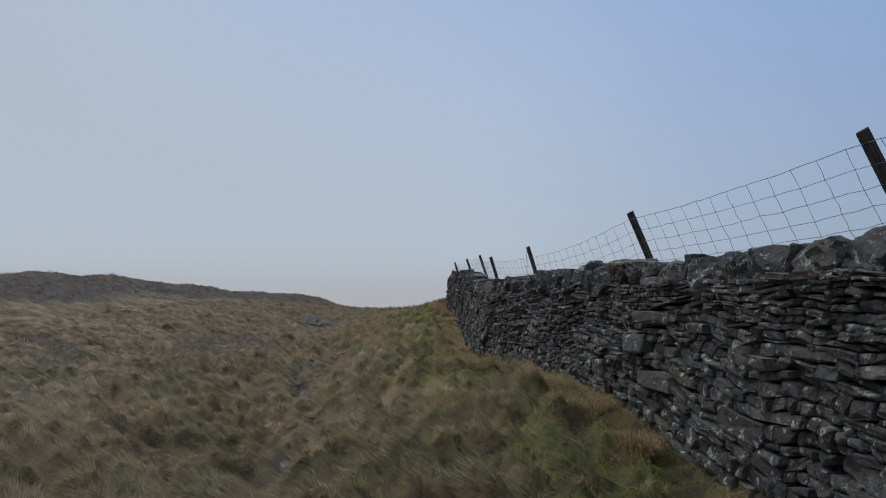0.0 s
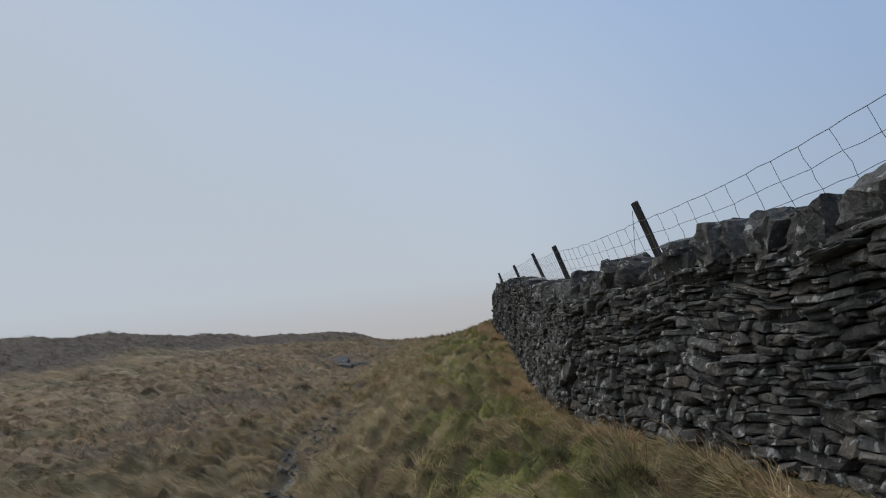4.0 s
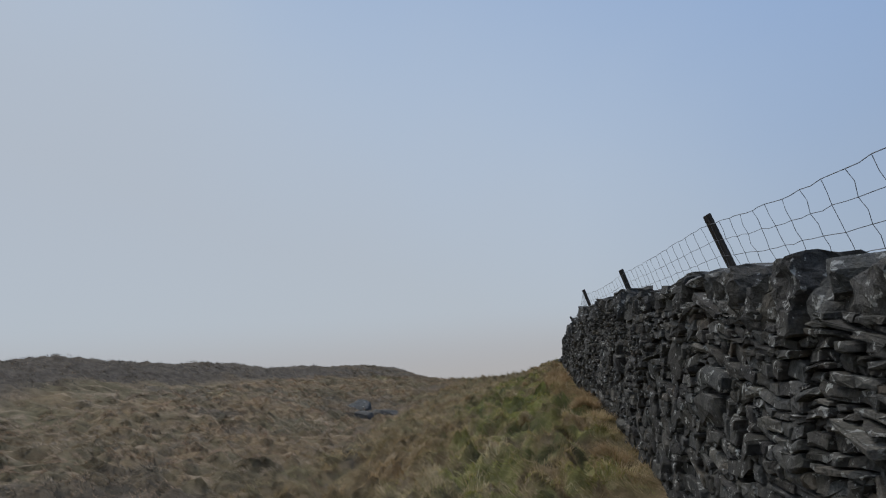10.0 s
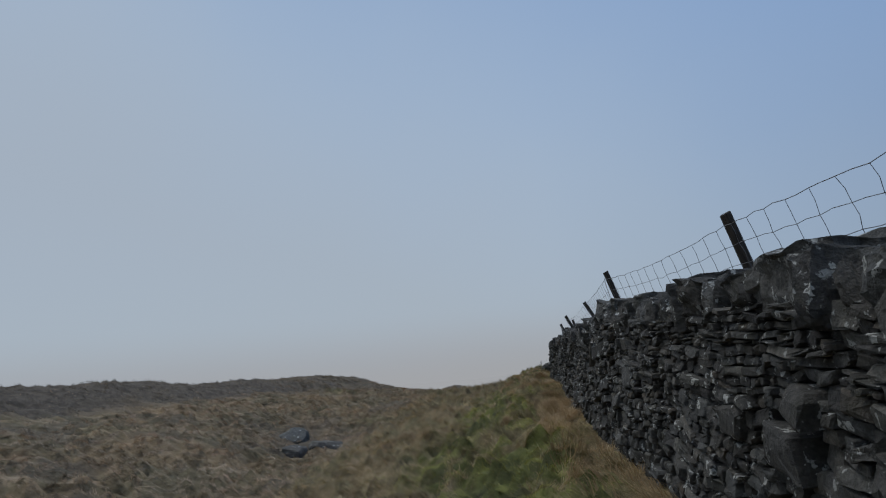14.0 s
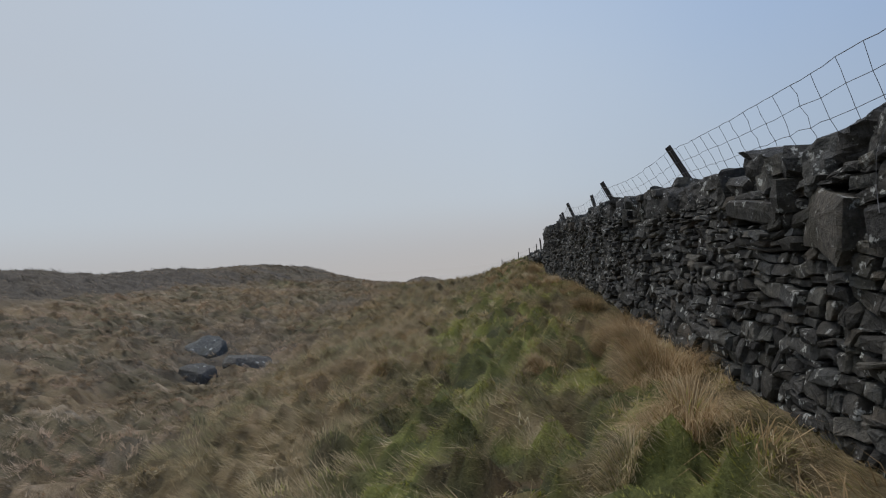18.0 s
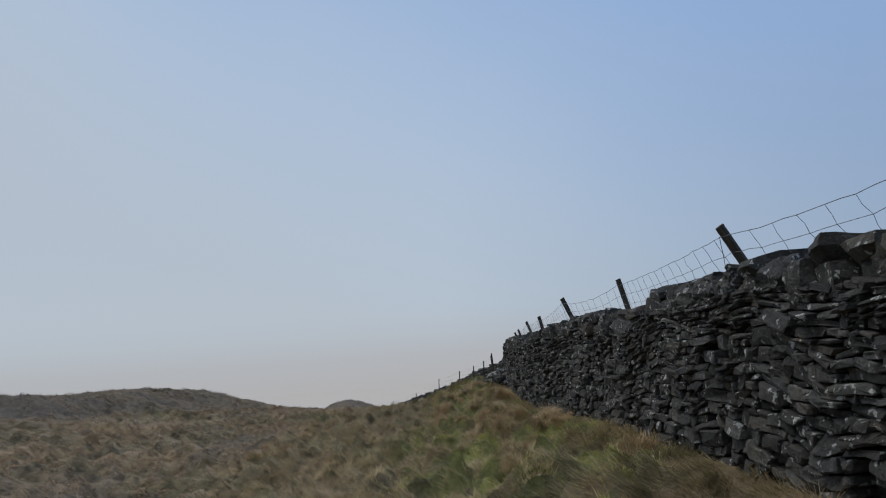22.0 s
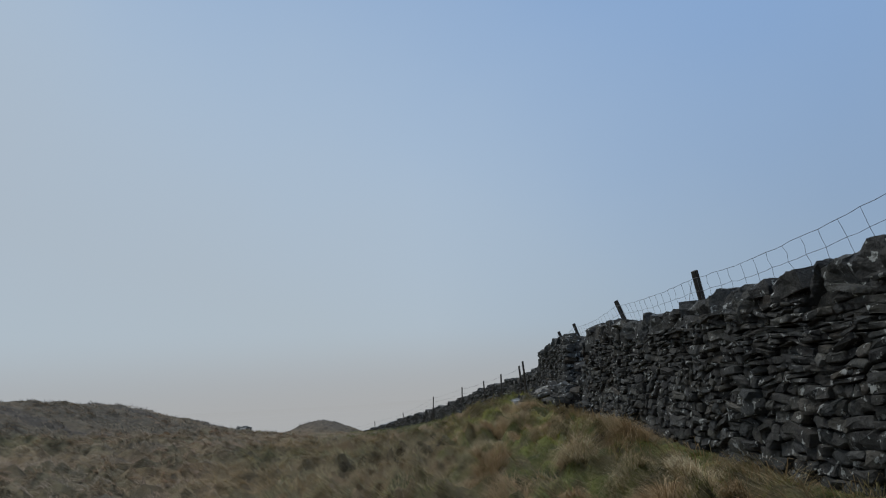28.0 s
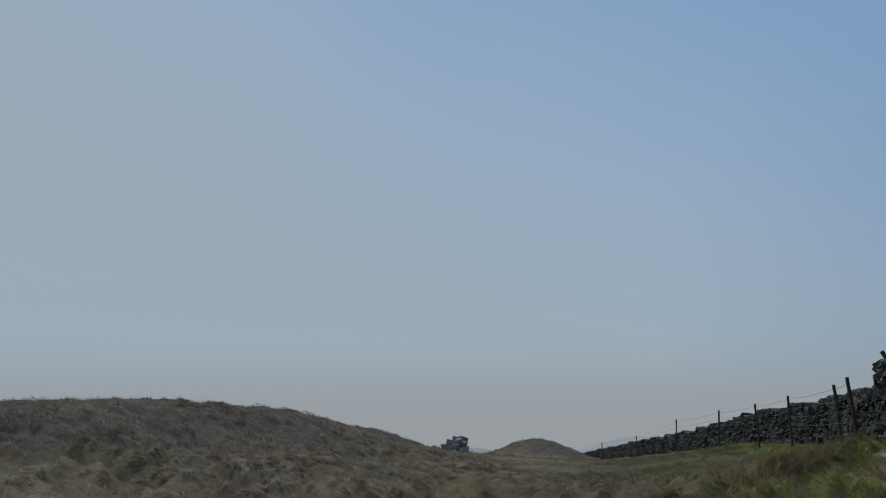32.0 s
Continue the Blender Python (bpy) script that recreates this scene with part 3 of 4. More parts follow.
def build_ground():
    xs = graded([(-2400, -400, 200), (-400, -90, 22), (-90, -30, 1.5), (-30, -12, 0.35), (-12, -4, 0.19), (-4, 2.2, 0.085), (2.2, 8, 0.6), (8, 46, 3), (46, 400, 25), (400, 2400, 200)])
    ys = graded([(-2400, -300, 200), (-300, -40, 20), (-40, -4, 1.5), (-4, 64, 0.125), (64, 96, 0.25), (96, 125, 0.6), (125, 171, 1.5), (171, 400, 20), (400, 2600, 200)])
    gx, gy = np.meshgrid(xs, ys)
    gz = height(gx, gy)
    nx, ny = len(xs), len(ys)
    idx = np.arange(nx * ny).reshape(ny, nx)
    q = np.stack([idx[:-1, :-1], idx[:-1, 1:], idx[1:, 1:], idx[1:, :-1]], -1).reshape(-1, 4)
    v = np.stack([gx, gy, gz], -1).reshape(-1, 3)
    me = mesh_from("ground", v, [q], GROUND, flat=False)
    for key, f in (("green", green_mask), ("mud", mud_mask), ("heath", heath_mask), ("tint", lambda x, y: np.where((x > 2.6) | (x < -34), 0.3, tint_at(x, y))), ("pale", haze_mask)):
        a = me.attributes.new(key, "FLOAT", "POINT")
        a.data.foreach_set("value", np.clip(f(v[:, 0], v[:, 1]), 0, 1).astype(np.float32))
    tagged(new("ground", me), "rough moorland ground of brown grass with a muddy gully", "ground", kind="structure")


build_ground()


# ---- grass ----
rng = np.random.default_rng(7)


def blade_mesh(x, y, length, width, lean, heading, droop, mat, name, short=False, tint=None):
    """One mesh of bent, tapering blades rooted in the ground; short ones are straight."""
    n = len(x)
    z = height(x, y) - 0.015
    dx, dy = np.cos(heading), np.sin(heading)
    face = heading + np.pi / 2 + rng.normal(0, 0.5, n)
    sx, sy = np.cos(face) * width / 2, np.sin(face) * width / 2
    out1, up1 = np.sin(lean) * length * 0.5, np.cos(lean) * length * 0.5
    lean2 = lean + droop
    out2, up2 = out1 + np.sin(lean2) * length * 0.5, up1 + np.cos(lean2) * length * 0.5
    per = 3 if short else 5
    v = np.empty((n, per, 3), np.float32)
    v[:, 0] = np.stack([x - sx, y - sy, z], -1)
    v[:, 1] = np.stack([x + sx, y + sy, z], -1)
    k = np.arange(n)[:, None] * per
    v[:, per - 1] = np.stack([x + dx * out2, y + dy * out2, z + up2], -1)
    if short:
        me = mesh_from(name, v.reshape(-1, 3), [k + np.array([[0, 1, 2]])], mat)
    else:
        v[:, 2] = np.stack([x + dx * out1 - sx * .8, y + dy * out1 - sy * .8, z + up1], -1)
        v[:, 3] = np.stack([x + dx * out1 + sx * .8, y + dy * out1 + sy * .8, z + up1], -1)
        me = mesh_from(name, v.reshape(-1, 3), [k + np.array([[0, 1, 3, 2]]), k + np.array([[2, 3, 4]])], mat)
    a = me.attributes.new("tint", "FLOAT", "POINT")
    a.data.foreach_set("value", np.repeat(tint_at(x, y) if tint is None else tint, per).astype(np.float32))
    return me


def scatter(name, label, mat, count, box, length, width, keep, lean=0.5, droop=0.85, wind=0.7, short=False):
    """Blades over a stretch of ground, thicker and longer on the tussocks, combed away from their middles and downwind."""
    x, y = rng.uniform(box[0], box[1], count), rng.uniform(box[2], box[3], count)
    ok = (x < wall_x(y) - 0.02) & ((x > wall_x(y) - 3.4) | (not short) | (box[0] < -5))
    x, y = x[ok], y[ok]
    count = len(x)
    h, ox, oy = domes(x, y)
    ok = (x < wall_x(y) - 0.02) & (rng.uniform(0, 1, count) < 0.35 + h) & (mud_mask(x, y) < rng.uniform(0.1, 0.9, count))
    x, y, h, ox, oy = (q[ok] for q in (x, y, h, ox, oy))
    ok = keep(x, y)
    x, y, h, ox, oy = (q[ok] for q in (x, y, h, ox, oy))
    n = len(x)
    flow = (fractal(x, y, 0.3, 2, 61) - 0.5) * 2.4
    comb = cell_hash(np.floor((x - ox) / 0.05).astype(np.int64), np.floor((y - oy) / 0.05).astype(np.int64), 8) * 2.6 + 2.2
    heading = np.arctan2(oy / 0.4 + wind * np.sin(comb + flow), ox / 0.4 + wind * np.cos(comb + flow)) + rng.normal(0, 0.34 if short else 0.28, n)
    r = np.clip(np.hypot(ox, oy) / 0.4, 0, 1)
    me = blade_mesh(x, y, length * (0.6 + 0.75 * h) * rng.uniform(0.6, 1.3, n), width * rng.uniform(0.6, 1.4, n), lean + 0.45 * r + rng.normal(0, 0.15, n), heading,
                    droop * rng.uniform(0.5, 1.5, n), mat, name, short)
    return tagged(new(name, me), label, "grass", kind="stuff")


def off_green(x, y):
    return rng.uniform(0, 1, len(x)) > green_mask(x, y) * 0.93 + heath_mask(x, y) * 0.7


def on_green(x, y):
    return rng.uniform(0, 1, len(x)) < np.maximum(green_mask(x, y), np.where(np.abs(wall_x(y) - x - 0.5) < 0.5, 0.6, 0.32))


scatter("moor_grass", "dry straw-brown tussocky moor grass beside the path", STRAW, 1340000, (-5.6, 2.6, 2, 60), 0.19, 0.0062, off_green, 0.62, 0.7, 1.5, True)
scatter("bent_grass", "long bent stems of bleached grass among the tussocks", STRAW, 75000, (-5.0, 2.6, 2, 60), 0.24, 0.0036, off_green, 0.5, 1.3, 1.4)
# slope, far and ridge grass carry the haze in their colour
scatter("slope_grass", "bleached brown moor grass on the valley side, greyed for haze", BLEACHED_HAZED, 700000, (-13.5, -5.5, 8, 72), 0.12, 0.013, off_green, 0.7, 0.7, 1.4, True)
scatter("far_grass", "brown moor grass on the far slope, paled for haze", BLEACHED_HAZED, 170000, (-20, 2, 60, 104), 0.11, 0.018,
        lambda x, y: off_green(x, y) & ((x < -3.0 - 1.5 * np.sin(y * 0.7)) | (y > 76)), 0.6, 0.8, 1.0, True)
# grass past the gap is dark through its lowered tint, as in dim light
scatter("gap_grass", "moor grass past the gap in the wall, dimness painted in its tint", TURF, 150000, (-5.5, 2.6, 57, 77), 0.15, 0.009,
        lambda x, y: x >= -3.0 - 1.5 * np.sin(y * 0.7), 0.55, 0.8, 1.2, True)
scatter("ridge_grass", "brown moor grass on the ridge, paled for haze", BLEACHED_HAZED, 150000, (-24, -13.5, 2, 76), 0.10, 0.018, off_green, 0.6, 0.8, 1.0, True)
scatter("bank_turf", "short bright green turf on the bank below the wall", TURF, 1700000, (-3.6, 2.6, 2, 60), 0.052, 0.0072, on_green, 0.5, 0.6, 0.6, True)
scatter("heather", "dark heather and rushes along the ridge and in patches on the slope", HEATH, 500000, (-24, -4, 4, 92), 0.09, 0.013,
        lambda x, y: rng.uniform(0, 1, len(x)) < heath_mask(x, y), 0.3, 0.4, 0.7, True)


def foot_grass(x, y):
    d = wall_x(y) - x
    return (d > 0.10) & (d < 0.8) & (rng.uniform(0, 1, len(x)) < (fractal(x, y, 0.45, 2, 77) * 2.4 - 1.0) * np.interp(y, [12, 28, 34, 40, 44], [0.3, 0.3, 0.45, 0.35, 0.12]))


scatter("foot_grass", "tall orange-brown bent grass along the foot of the wall", RUST, 380000, (-0.6, 3.0, 0, 60), 0.26, 0.006, foot_grass, 0.4, 0.9, 0.6)


def tussock(x, y, size, seed, mat, label, group):
    """One fountain of bent grass: dead outer blades, a fresher heart, and a few long stems."""
    r = np.random.default_rng(seed)
    at = np.array((x, y, float(height(x, y))))
    thing = tagged(new("grass_tussock"), label, "tussock", group)
    thing.location = at
    way, dry = r.uniform(-0.6, 0.6) + math.pi * 1.1, r.uniform(0.25, 0.72) * float(np.interp(y, [5, 10], [0.7, 1.0]))
    for name, n, spread, length, width, lean, droop, m in (("dead_tuft", int(1700 * size), 0.20, 0.40, 0.0030, 0.16, 1.15, mat), ("green_heart", int(240 * size), 0.15, 0.20, 0.005, 0.15, 0.7, TURF),
                                                          ("stem_spray", 30, 0.12, 0.44, 0.0022, 0.12, 1.2, STRAW)):
        a, rad = r.uniform(0, 2 * np.pi, n), np.sqrt(r.uniform(0, 1, n))
        px, py = x + np.cos(a) * rad * spread * size, y + np.sin(a) * rad * spread * size
        heading = np.arctan2(np.sin(a) * rad + 0.4 * math.sin(way), np.cos(a) * rad + 0.4 * math.cos(way)) + r.normal(0, 0.3, n)
        me = blade_mesh(px, py, length * size * r.uniform(0.4, 1.1, n), width * r.uniform(0.6, 1.4, n), lean + 0.7 * rad + r.normal(0, 0.12, n), heading, droop * r.uniform(0.4, 1.4, n), m, name, tint=np.clip(dry + r.normal(0, 0.14, n), 0, 1))
        me.transform(Matrix.Translation(-at))
        child(name, me, thing)


for k, (off, ty, size) in enumerate([(0.45, 6.2, .7), (0.35, 7.4, .75), (0.5, 8.6, .6), (0.3, 11.6, .7), (0.35, 18.2, .8), (0.3, 18.9, .6), (0.3, 20.6, .6), (0.4, 23.4, .7), (0.35, 26.6, .8),
                                     (0.66, 32.0, 1.0), (0.42, 33.3, 1.15), (0.36, 34.9, 1.05), (0.40, 34.1, .7), (0.4, 37.6, .7), (0.35, 40.9, .7), (0.5, 44.6, .75), (0.7, 45.8, .8), (0.6, 47.7, .6), (1.3, 53.6, .6), (1.6, 54.7, .75)]):
    tussock(float(wall_x(ty)) - off, ty, size, 100 + k, RUST, "big straw-coloured tussock of bent grass beside the wall", "tussocks along the wall")
tuft_rng = random.Random(64)
for k in range(105):
    ty = tuft_rng.uniform(5, 57)
    tx = float(wall_x(ty)) - tuft_rng.uniform(1.0, 3.6)
    if abs(tx - float(np.interp(ty, [0, 28, 50], [0, -1.45, -2.5]))) > 0.55:
        tussock(tx, ty, tuft_rng.uniform(0.36, 0.66), 300 + k, STRAW if k % 3 else RUST, "small brown tuft of dead moor grass on the bank", "tufts on the bank")
for k in range(46):
    ty = 42.5 + 14.5 * (k + tuft_rng.random()) / 46
    tx = float(wall_x(ty)) - tuft_rng.choice((tuft_rng.uniform(0.35, 1.2), tuft_rng.uniform(0.8, 2.3)))
    tussock(tx, ty, tuft_rng.uniform(0.5, 0.85), 500 + k, RUST if k % 3 else STRAW, "straw-coloured tussock of bent grass on the green bank", "tussocks on the bank")


# ---- stones ----
def rough_block(seg, seed, roundness, lump, chip, cut=(0.5, 0.66), fine=0.35):
    """A unit stone: a box grid, rounded, lumpy and broken along flat planes. Verts and quads."""
    r = random.Random(seed)
    bm = bmesh.new()
    bmesh.ops.create_cube(bm, size=1.0)
    for k in range(3):
        es = [e for e in bm.edges if abs((e.verts[0].co - e.verts[1].co)[k]) > 0.5]
        bmesh.ops.subdivide_edges(bm, edges=es, cuts=seg[k] - 1, use_grid_fill=True)
    off = Vector((r.uniform(-50, 50), r.uniform(-50, 50), r.uniform(-50, 50)))
    planes = []
    for _ in range(chip):
        d = Vector((r.gauss(0, 1), r.gauss(0, 1), r.gauss(0, 1))).normalized()
        planes.append((d, r.uniform(*cut)))
    skew = [r.gauss(0, 0.045) for _ in range(4)]
    for v in bm.verts:
        p = v.co.copy()
        q = p.normalized() * 0.62
        p = p.lerp(q, roundness)
        p.y += skew[0] * p.z + skew[1] * p.x
        p.z += skew[2] * p.y * 0.6 + skew[3] * p.x * 0.5
        p += Vector(noise.noise_vector(p * 2.1 + off)) * lump
        for d, h in planes:
            over = p.dot(d) - h
            if over > 0:
                p -= d * over
        v.co = p + Vector(noise.noise_vector(p * 5.3 + off)) * lump * fine
    bmesh.ops.recalc_face_normals(bm, faces=bm.faces)
    bm.verts.index_update()
    v = np.array([q.co[:] for q in bm.verts])
    f = np.array([[q.index for q in g.verts] for g in bm.faces])
    bm.free()
    return v, f


PLAIN = [rough_block((1, 2, 1), 500 + k, 0.05, 0.06, 3) for k in range(12)]
BOULDERS = [rough_block((4, 5, 5), 800 + k, 0.24, 0.12, 8, (0.42, 0.6)) for k in range(48)]
SLABS = [rough_block((4, 4, 2), 700 + k, 0.10, 0.08, 7, (0.46, 0.66)) for k in range(24)]
ROCKS = [rough_block((14, 14, 12), 930 + k, 0.6, 0.10, 9, (0.44, 0.6)) for k in range(4)]
RUGGED = [rough_block((7, 8, 8), 860 + k, 0.22, 0.11, 10, (0.42, 0.60), 0.7) for k in range(30)]
RUGGED_MESH = [mesh_from("cope_stone", v, [f], STONE) for v, f in RUGGED]
BOULDER_MESH = [mesh_from("stone", v, [f], STONE) for v, f in BOULDERS]
SLAB_MESH = [mesh_from("stone", v, [f], STONE) for v, f in SLABS]
ROCK_MESH = [mesh_from("boulder", v, [f], MOSSY, flat=False) for v, f in ROCKS]


def placed(shape, m):
    v, f = shape
    a = np.array(m)
    return v @ a[:3, :3].T + a[:3, 3], f


FACE = 1.36         # the height that the courses are laid out in


def split(u0, u1, v0, v1, r, out, rows):
    """Cuts a stretch of wall face into stones, courses first."""
    w, h = u1 - u0, v1 - v0
    hmax = r.uniform(*rows) * (1.42 - 0.85 * (v0 + v1) / 2.72) * (1.0 if u0 < 27.5 else 1.12)
    wmax = r.choice((r.uniform(0.11, 0.26), r.uniform(0.22, 0.5))) if u0 < 27.5 else r.uniform(0.12, 0.4)
    wmax *= (rows[1] / 0.175) ** 0.7
    if w > 1.5:
        c = u0 + w * r.uniform(0.4, 0.6)
        split(u0, c, v0, v1, r, out, rows), split(c, u1, v0, v1, r, out, rows)
    elif h > hmax and (h > 0.34 or r.random() < 0.88 or w < 0.2):
        c = v0 + h * r.uniform(0.33, 0.67)
        split(u0, u1, v0, c, r, out, rows), split(u0, u1, c, v1, r, out, rows)
    elif w > wmax:
        c = u0 + w * r.uniform(0.3, 0.7)
        split(u0, c, v0, v1, r, out, rows), split(c, u1, v0, v1, r, out, rows)
    else:
        out.append(((u0 + u1) / 2, (v0 + v1) / 2, w, h))


HOLES = [(36.2, 0.27, 0.0, 0.34), (37.65, 0.13, 0.22, 0.40)]      # drain hole and a lost stone: place along the wall, half width, lower and upper edge
# single large stones in the face: place along the wall, height, length, thickness, dip
LARGE = [(6.7, 0.51, .55, .15, -8), (7.2, .81, .40, .18, 0), (8.0, .49, .38, .21, -4), (6.84, 1.08, .52, .13, 2), (13.42, 1.21, .36, .08, 0), (12.97, 1.24, .38, .10, 6), (13.9, .83, .26, .13, 0), (14.0, .54, .42, .2, -10),
         (14.5, .40, .55, .17, -8), (12.95, .75, .22, .09, 0), (21.3, 1.30, .34, .27, 25), (20.15, 1.15, .56, .13, -6), (20.2, .93, .52, .2, -8), (25.0, 1.42, .34, .17, 4), (25.17, 1.21, .4, .23, 0), (25.9, 1.28, .26, .18, 0),
         (32.5, 1.81, .70, .12, 5), (31.6, 1.72, .55, .33, 12), (30.75, 1.71, .62, .17, -3), (29.46, 1.80, .42, .10, 0), (29.05, 1.77, .36, .13, 0), (28.95, 1.44, .3, .21, 0), (30.5, 1.31, .45, .16, -4), (29.65, 1.16, .5, .17, -5),
         (38.5, 1.78, .34, .09, 8), (39.6, 1.57, .45, .1, 0), (38.66, 1.32, .32, .1, 0), (35.63, 1.74, .26, .16, 0), (35.2, 1.82, .42, .07, 0)]
BATTER = 0.13       # how far the face leans back over the wall's height
THICK = 0.56


def wall_frame(y):
    """Direction of the wall's line at y, as an angle about z from the y axis."""
    d = float(wall_x(y + 0.4) - wall_x(y - 0.4)) / 0.8
    return -math.atan(d)


def lift(u, v):
    """How the courses sag and climb along the wall."""
    fade = np.clip((FACE - v) / 0.3, 0, 1)
    return fade * (0.032 * np.sin(1.1 * u + 1.5 * v) + 0.020 * np.sin(2.7 * u + 2 * v + 1.3) + 0.014 * np.sin(6.1 * u - 3 * v) + 0.007 * np.sin(17 * u + 9 * v))


def slide(u, v):
    """How the upright joints lean and step."""
    return 0.03 * np.sin(9 * v + 2.3 * u) + 0.018 * np.sin(23 * v - 5 * u) + 0.010 * np.sin(47 * v + 11 * u)


def face_cells(y0, y1, top, r, rows, large=()):
    """The stones of one face: place along the wall, height, length, thickness, turn, how far each stands out."""
    cells = []
    split(y0, y1, 0.0, FACE, r, cells, rows)
    made = []
    for u, v, w, h in cells:
        b = float(base_z(u)) - 0.12
        k = (float(top(u)) - b) / FACE
        if any(abs(u + float(slide(u, v)) - fu) < fw / 2 and abs(b + (v + float(lift(u, v))) * k - fz) < fh / 2 + 0.01 for fu, fz, fw, fh, ft in large):
            continue
        if any(abs(u - hu) < hw and hv0 < v < hv1 for hu, hw, hv0, hv1 in HOLES):
            continue
        loose = 4.6 + 9.0 * math.exp(-((u - 49.6) / 1.6) ** 2) + 5.0 * math.exp(-((u - 21.0) / 1.4) ** 2) + 4.0 * math.exp(-((u - 38.0) / 2.0) ** 2)
        out = r.gauss(0, 0.016) + 0.035 * math.sin(u * 1.7) * math.sin(v * 2.3 + u) + (0.06 if r.random() < 0.05 and w > 0.2 else -0.06 if r.random() < 0.05 else 0)
        made.append((u, v, w, h, r.gauss(0, loose), out))
    for fu, fz, fw, fh, ft in large:
        if y0 < fu < y1:
            b = float(base_z(fu)) - 0.12
            k = (float(top(fu)) - b) / FACE
            v = (fz - b) / k
            made.append((fu - float(slide(fu, v)), v - float(lift(fu, v)), fw * 1.05, fh * 1.05 / k, ft, 0.045))
    return np.array(made)


RING = 10
STONE_QUADS = np.array([[a + i, a + RING + i, a + RING + (i + 1) % RING, a + (i + 1) % RING] for a in (0, RING) for i in range(RING)])
STONE_TRIS = np.array([[2 * RING + i, 3 * RING, 2 * RING + (i + 1) % RING] for i in range(RING)])


def face_stones(cells, top, seed, back=False):
    """Verts of all the stones of a face, (stones, points, 3): broken quads with cut corners, worn edges and a rough, tilted front."""
    g = np.random.default_rng(seed)
    u, v, w, h, turn, out = (c[:, None] for c in cells.T)
    n = len(cells)
    side = np.minimum(w, h)
    cut = side * g.choice([0.07, 0.2, 0.42], (n, 4), p=[0.5, 0.34, 0.16]) * g.uniform(0.6, 1.3, (n, 4))
    c = np.clip(cut * g.uniform(0.5, 1.6, (n, 4)) * 2 / w, 0.03, 0.8)
    d = np.clip(cut * g.uniform(0.5, 1.4, (n, 4)) * 2 / h, 0.05, 0.85)
    m = g.uniform(-0.4, 0.4, (n, 2))
    one = np.ones((n, 1))
    a = np.concatenate([-1 + c[:, 0:1], m[:, 0:1], 1 - c[:, 1:2], one, one, 1 - c[:, 2:3], m[:, 1:2], -1 + c[:, 3:4], -one, -one], 1)
    e = np.concatenate([-one, -one, -one, -1 + d[:, 1:2], 1 - d[:, 2:3], one, one, one, 1 - d[:, 3:4], -1 + d[:, 0:1]], 1)
    gap = g.uniform(0.002, 0.008, (n, 1))
    pu = a * (w / 2 - gap) + g.normal(0, 0.035, (n, RING)) * side
    pv = e * (h / 2 - gap * 0.8) + g.normal(0, 0.035, (n, RING)) * side
    s, co = np.sin(np.radians(turn)), np.cos(np.radians(turn))
    pu, pv = pu * co - pv * s, pu * s + pv * co
    tu, tv = np.clip(g.normal(0, 0.13, (n, 1)), -0.3, 0.3), np.clip(g.normal(0.05, 0.2, (n, 1)), -0.5, 0.5)
    edge = np.minimum(side * g.uniform(0.05, 0.17, (n, 1)), 0.02)

    def ring(scale_u, scale_v, depth, rough):
        qu, qv = pu * scale_u, pv * scale_v
        x = depth - out + np.clip(tu * qu + tv * qv, -0.05, 0.05) + g.normal(0, rough, qu.shape)
        return qu + u, qv + v, x
    su, sv = 1 - 2 * edge / w, 1 - 2 * edge / h
    rings = [ring(0.86, 0.86, 0.24, 0.0), ring(1.0, 1.0, edge * g.uniform(0.6, 1.3, (n, 1)), 0.004), ring(su, sv, 0.0, 0.004)]
    mid = (u + g.normal(0, 0.15, (n, 1)) * w, v + g.normal(0, 0.12, (n, 1)) * h, -out + g.normal(-0.006, 0.008, (n, 1)))
    qu, qv, qx = (np.concatenate([k[i] for k in rings] + [mid[i]], 1) for i in range(3))
    qu, qv = qu + slide(qu, qv), qv + lift(qu, qv)
    b, t = base_z(qu) - 0.12, top(qu)
    x = wall_x(qu) + BATTER * (qv / FACE - 0.5) + qx
    if back:
        x = 2 * wall_x(qu) + THICK + 0.1 - x
    return np.stack([x, qu, b + qv * (t - b) / FACE], -1)


def stone_faces(n, back=False):
    k = (np.arange(n) * (3 * RING + 1))[:, None, None]
    q, t = (k + STONE_QUADS[None]).reshape(-1, 4), (k + STONE_TRIS[None]).reshape(-1, 3)
    return [q[:, ::-1], t[:, ::-1]] if back else [q, t]


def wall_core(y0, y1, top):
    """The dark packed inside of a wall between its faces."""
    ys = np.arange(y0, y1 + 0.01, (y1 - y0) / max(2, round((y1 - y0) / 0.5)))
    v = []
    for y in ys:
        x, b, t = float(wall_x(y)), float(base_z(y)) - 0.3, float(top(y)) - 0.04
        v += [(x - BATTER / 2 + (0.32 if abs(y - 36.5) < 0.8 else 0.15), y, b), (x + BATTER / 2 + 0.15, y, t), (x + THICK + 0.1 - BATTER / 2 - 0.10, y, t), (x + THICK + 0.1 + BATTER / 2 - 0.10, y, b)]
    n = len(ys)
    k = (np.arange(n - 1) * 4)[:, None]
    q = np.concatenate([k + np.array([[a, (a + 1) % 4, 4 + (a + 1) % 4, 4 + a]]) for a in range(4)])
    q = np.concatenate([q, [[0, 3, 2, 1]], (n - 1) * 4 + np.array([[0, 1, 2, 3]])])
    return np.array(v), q


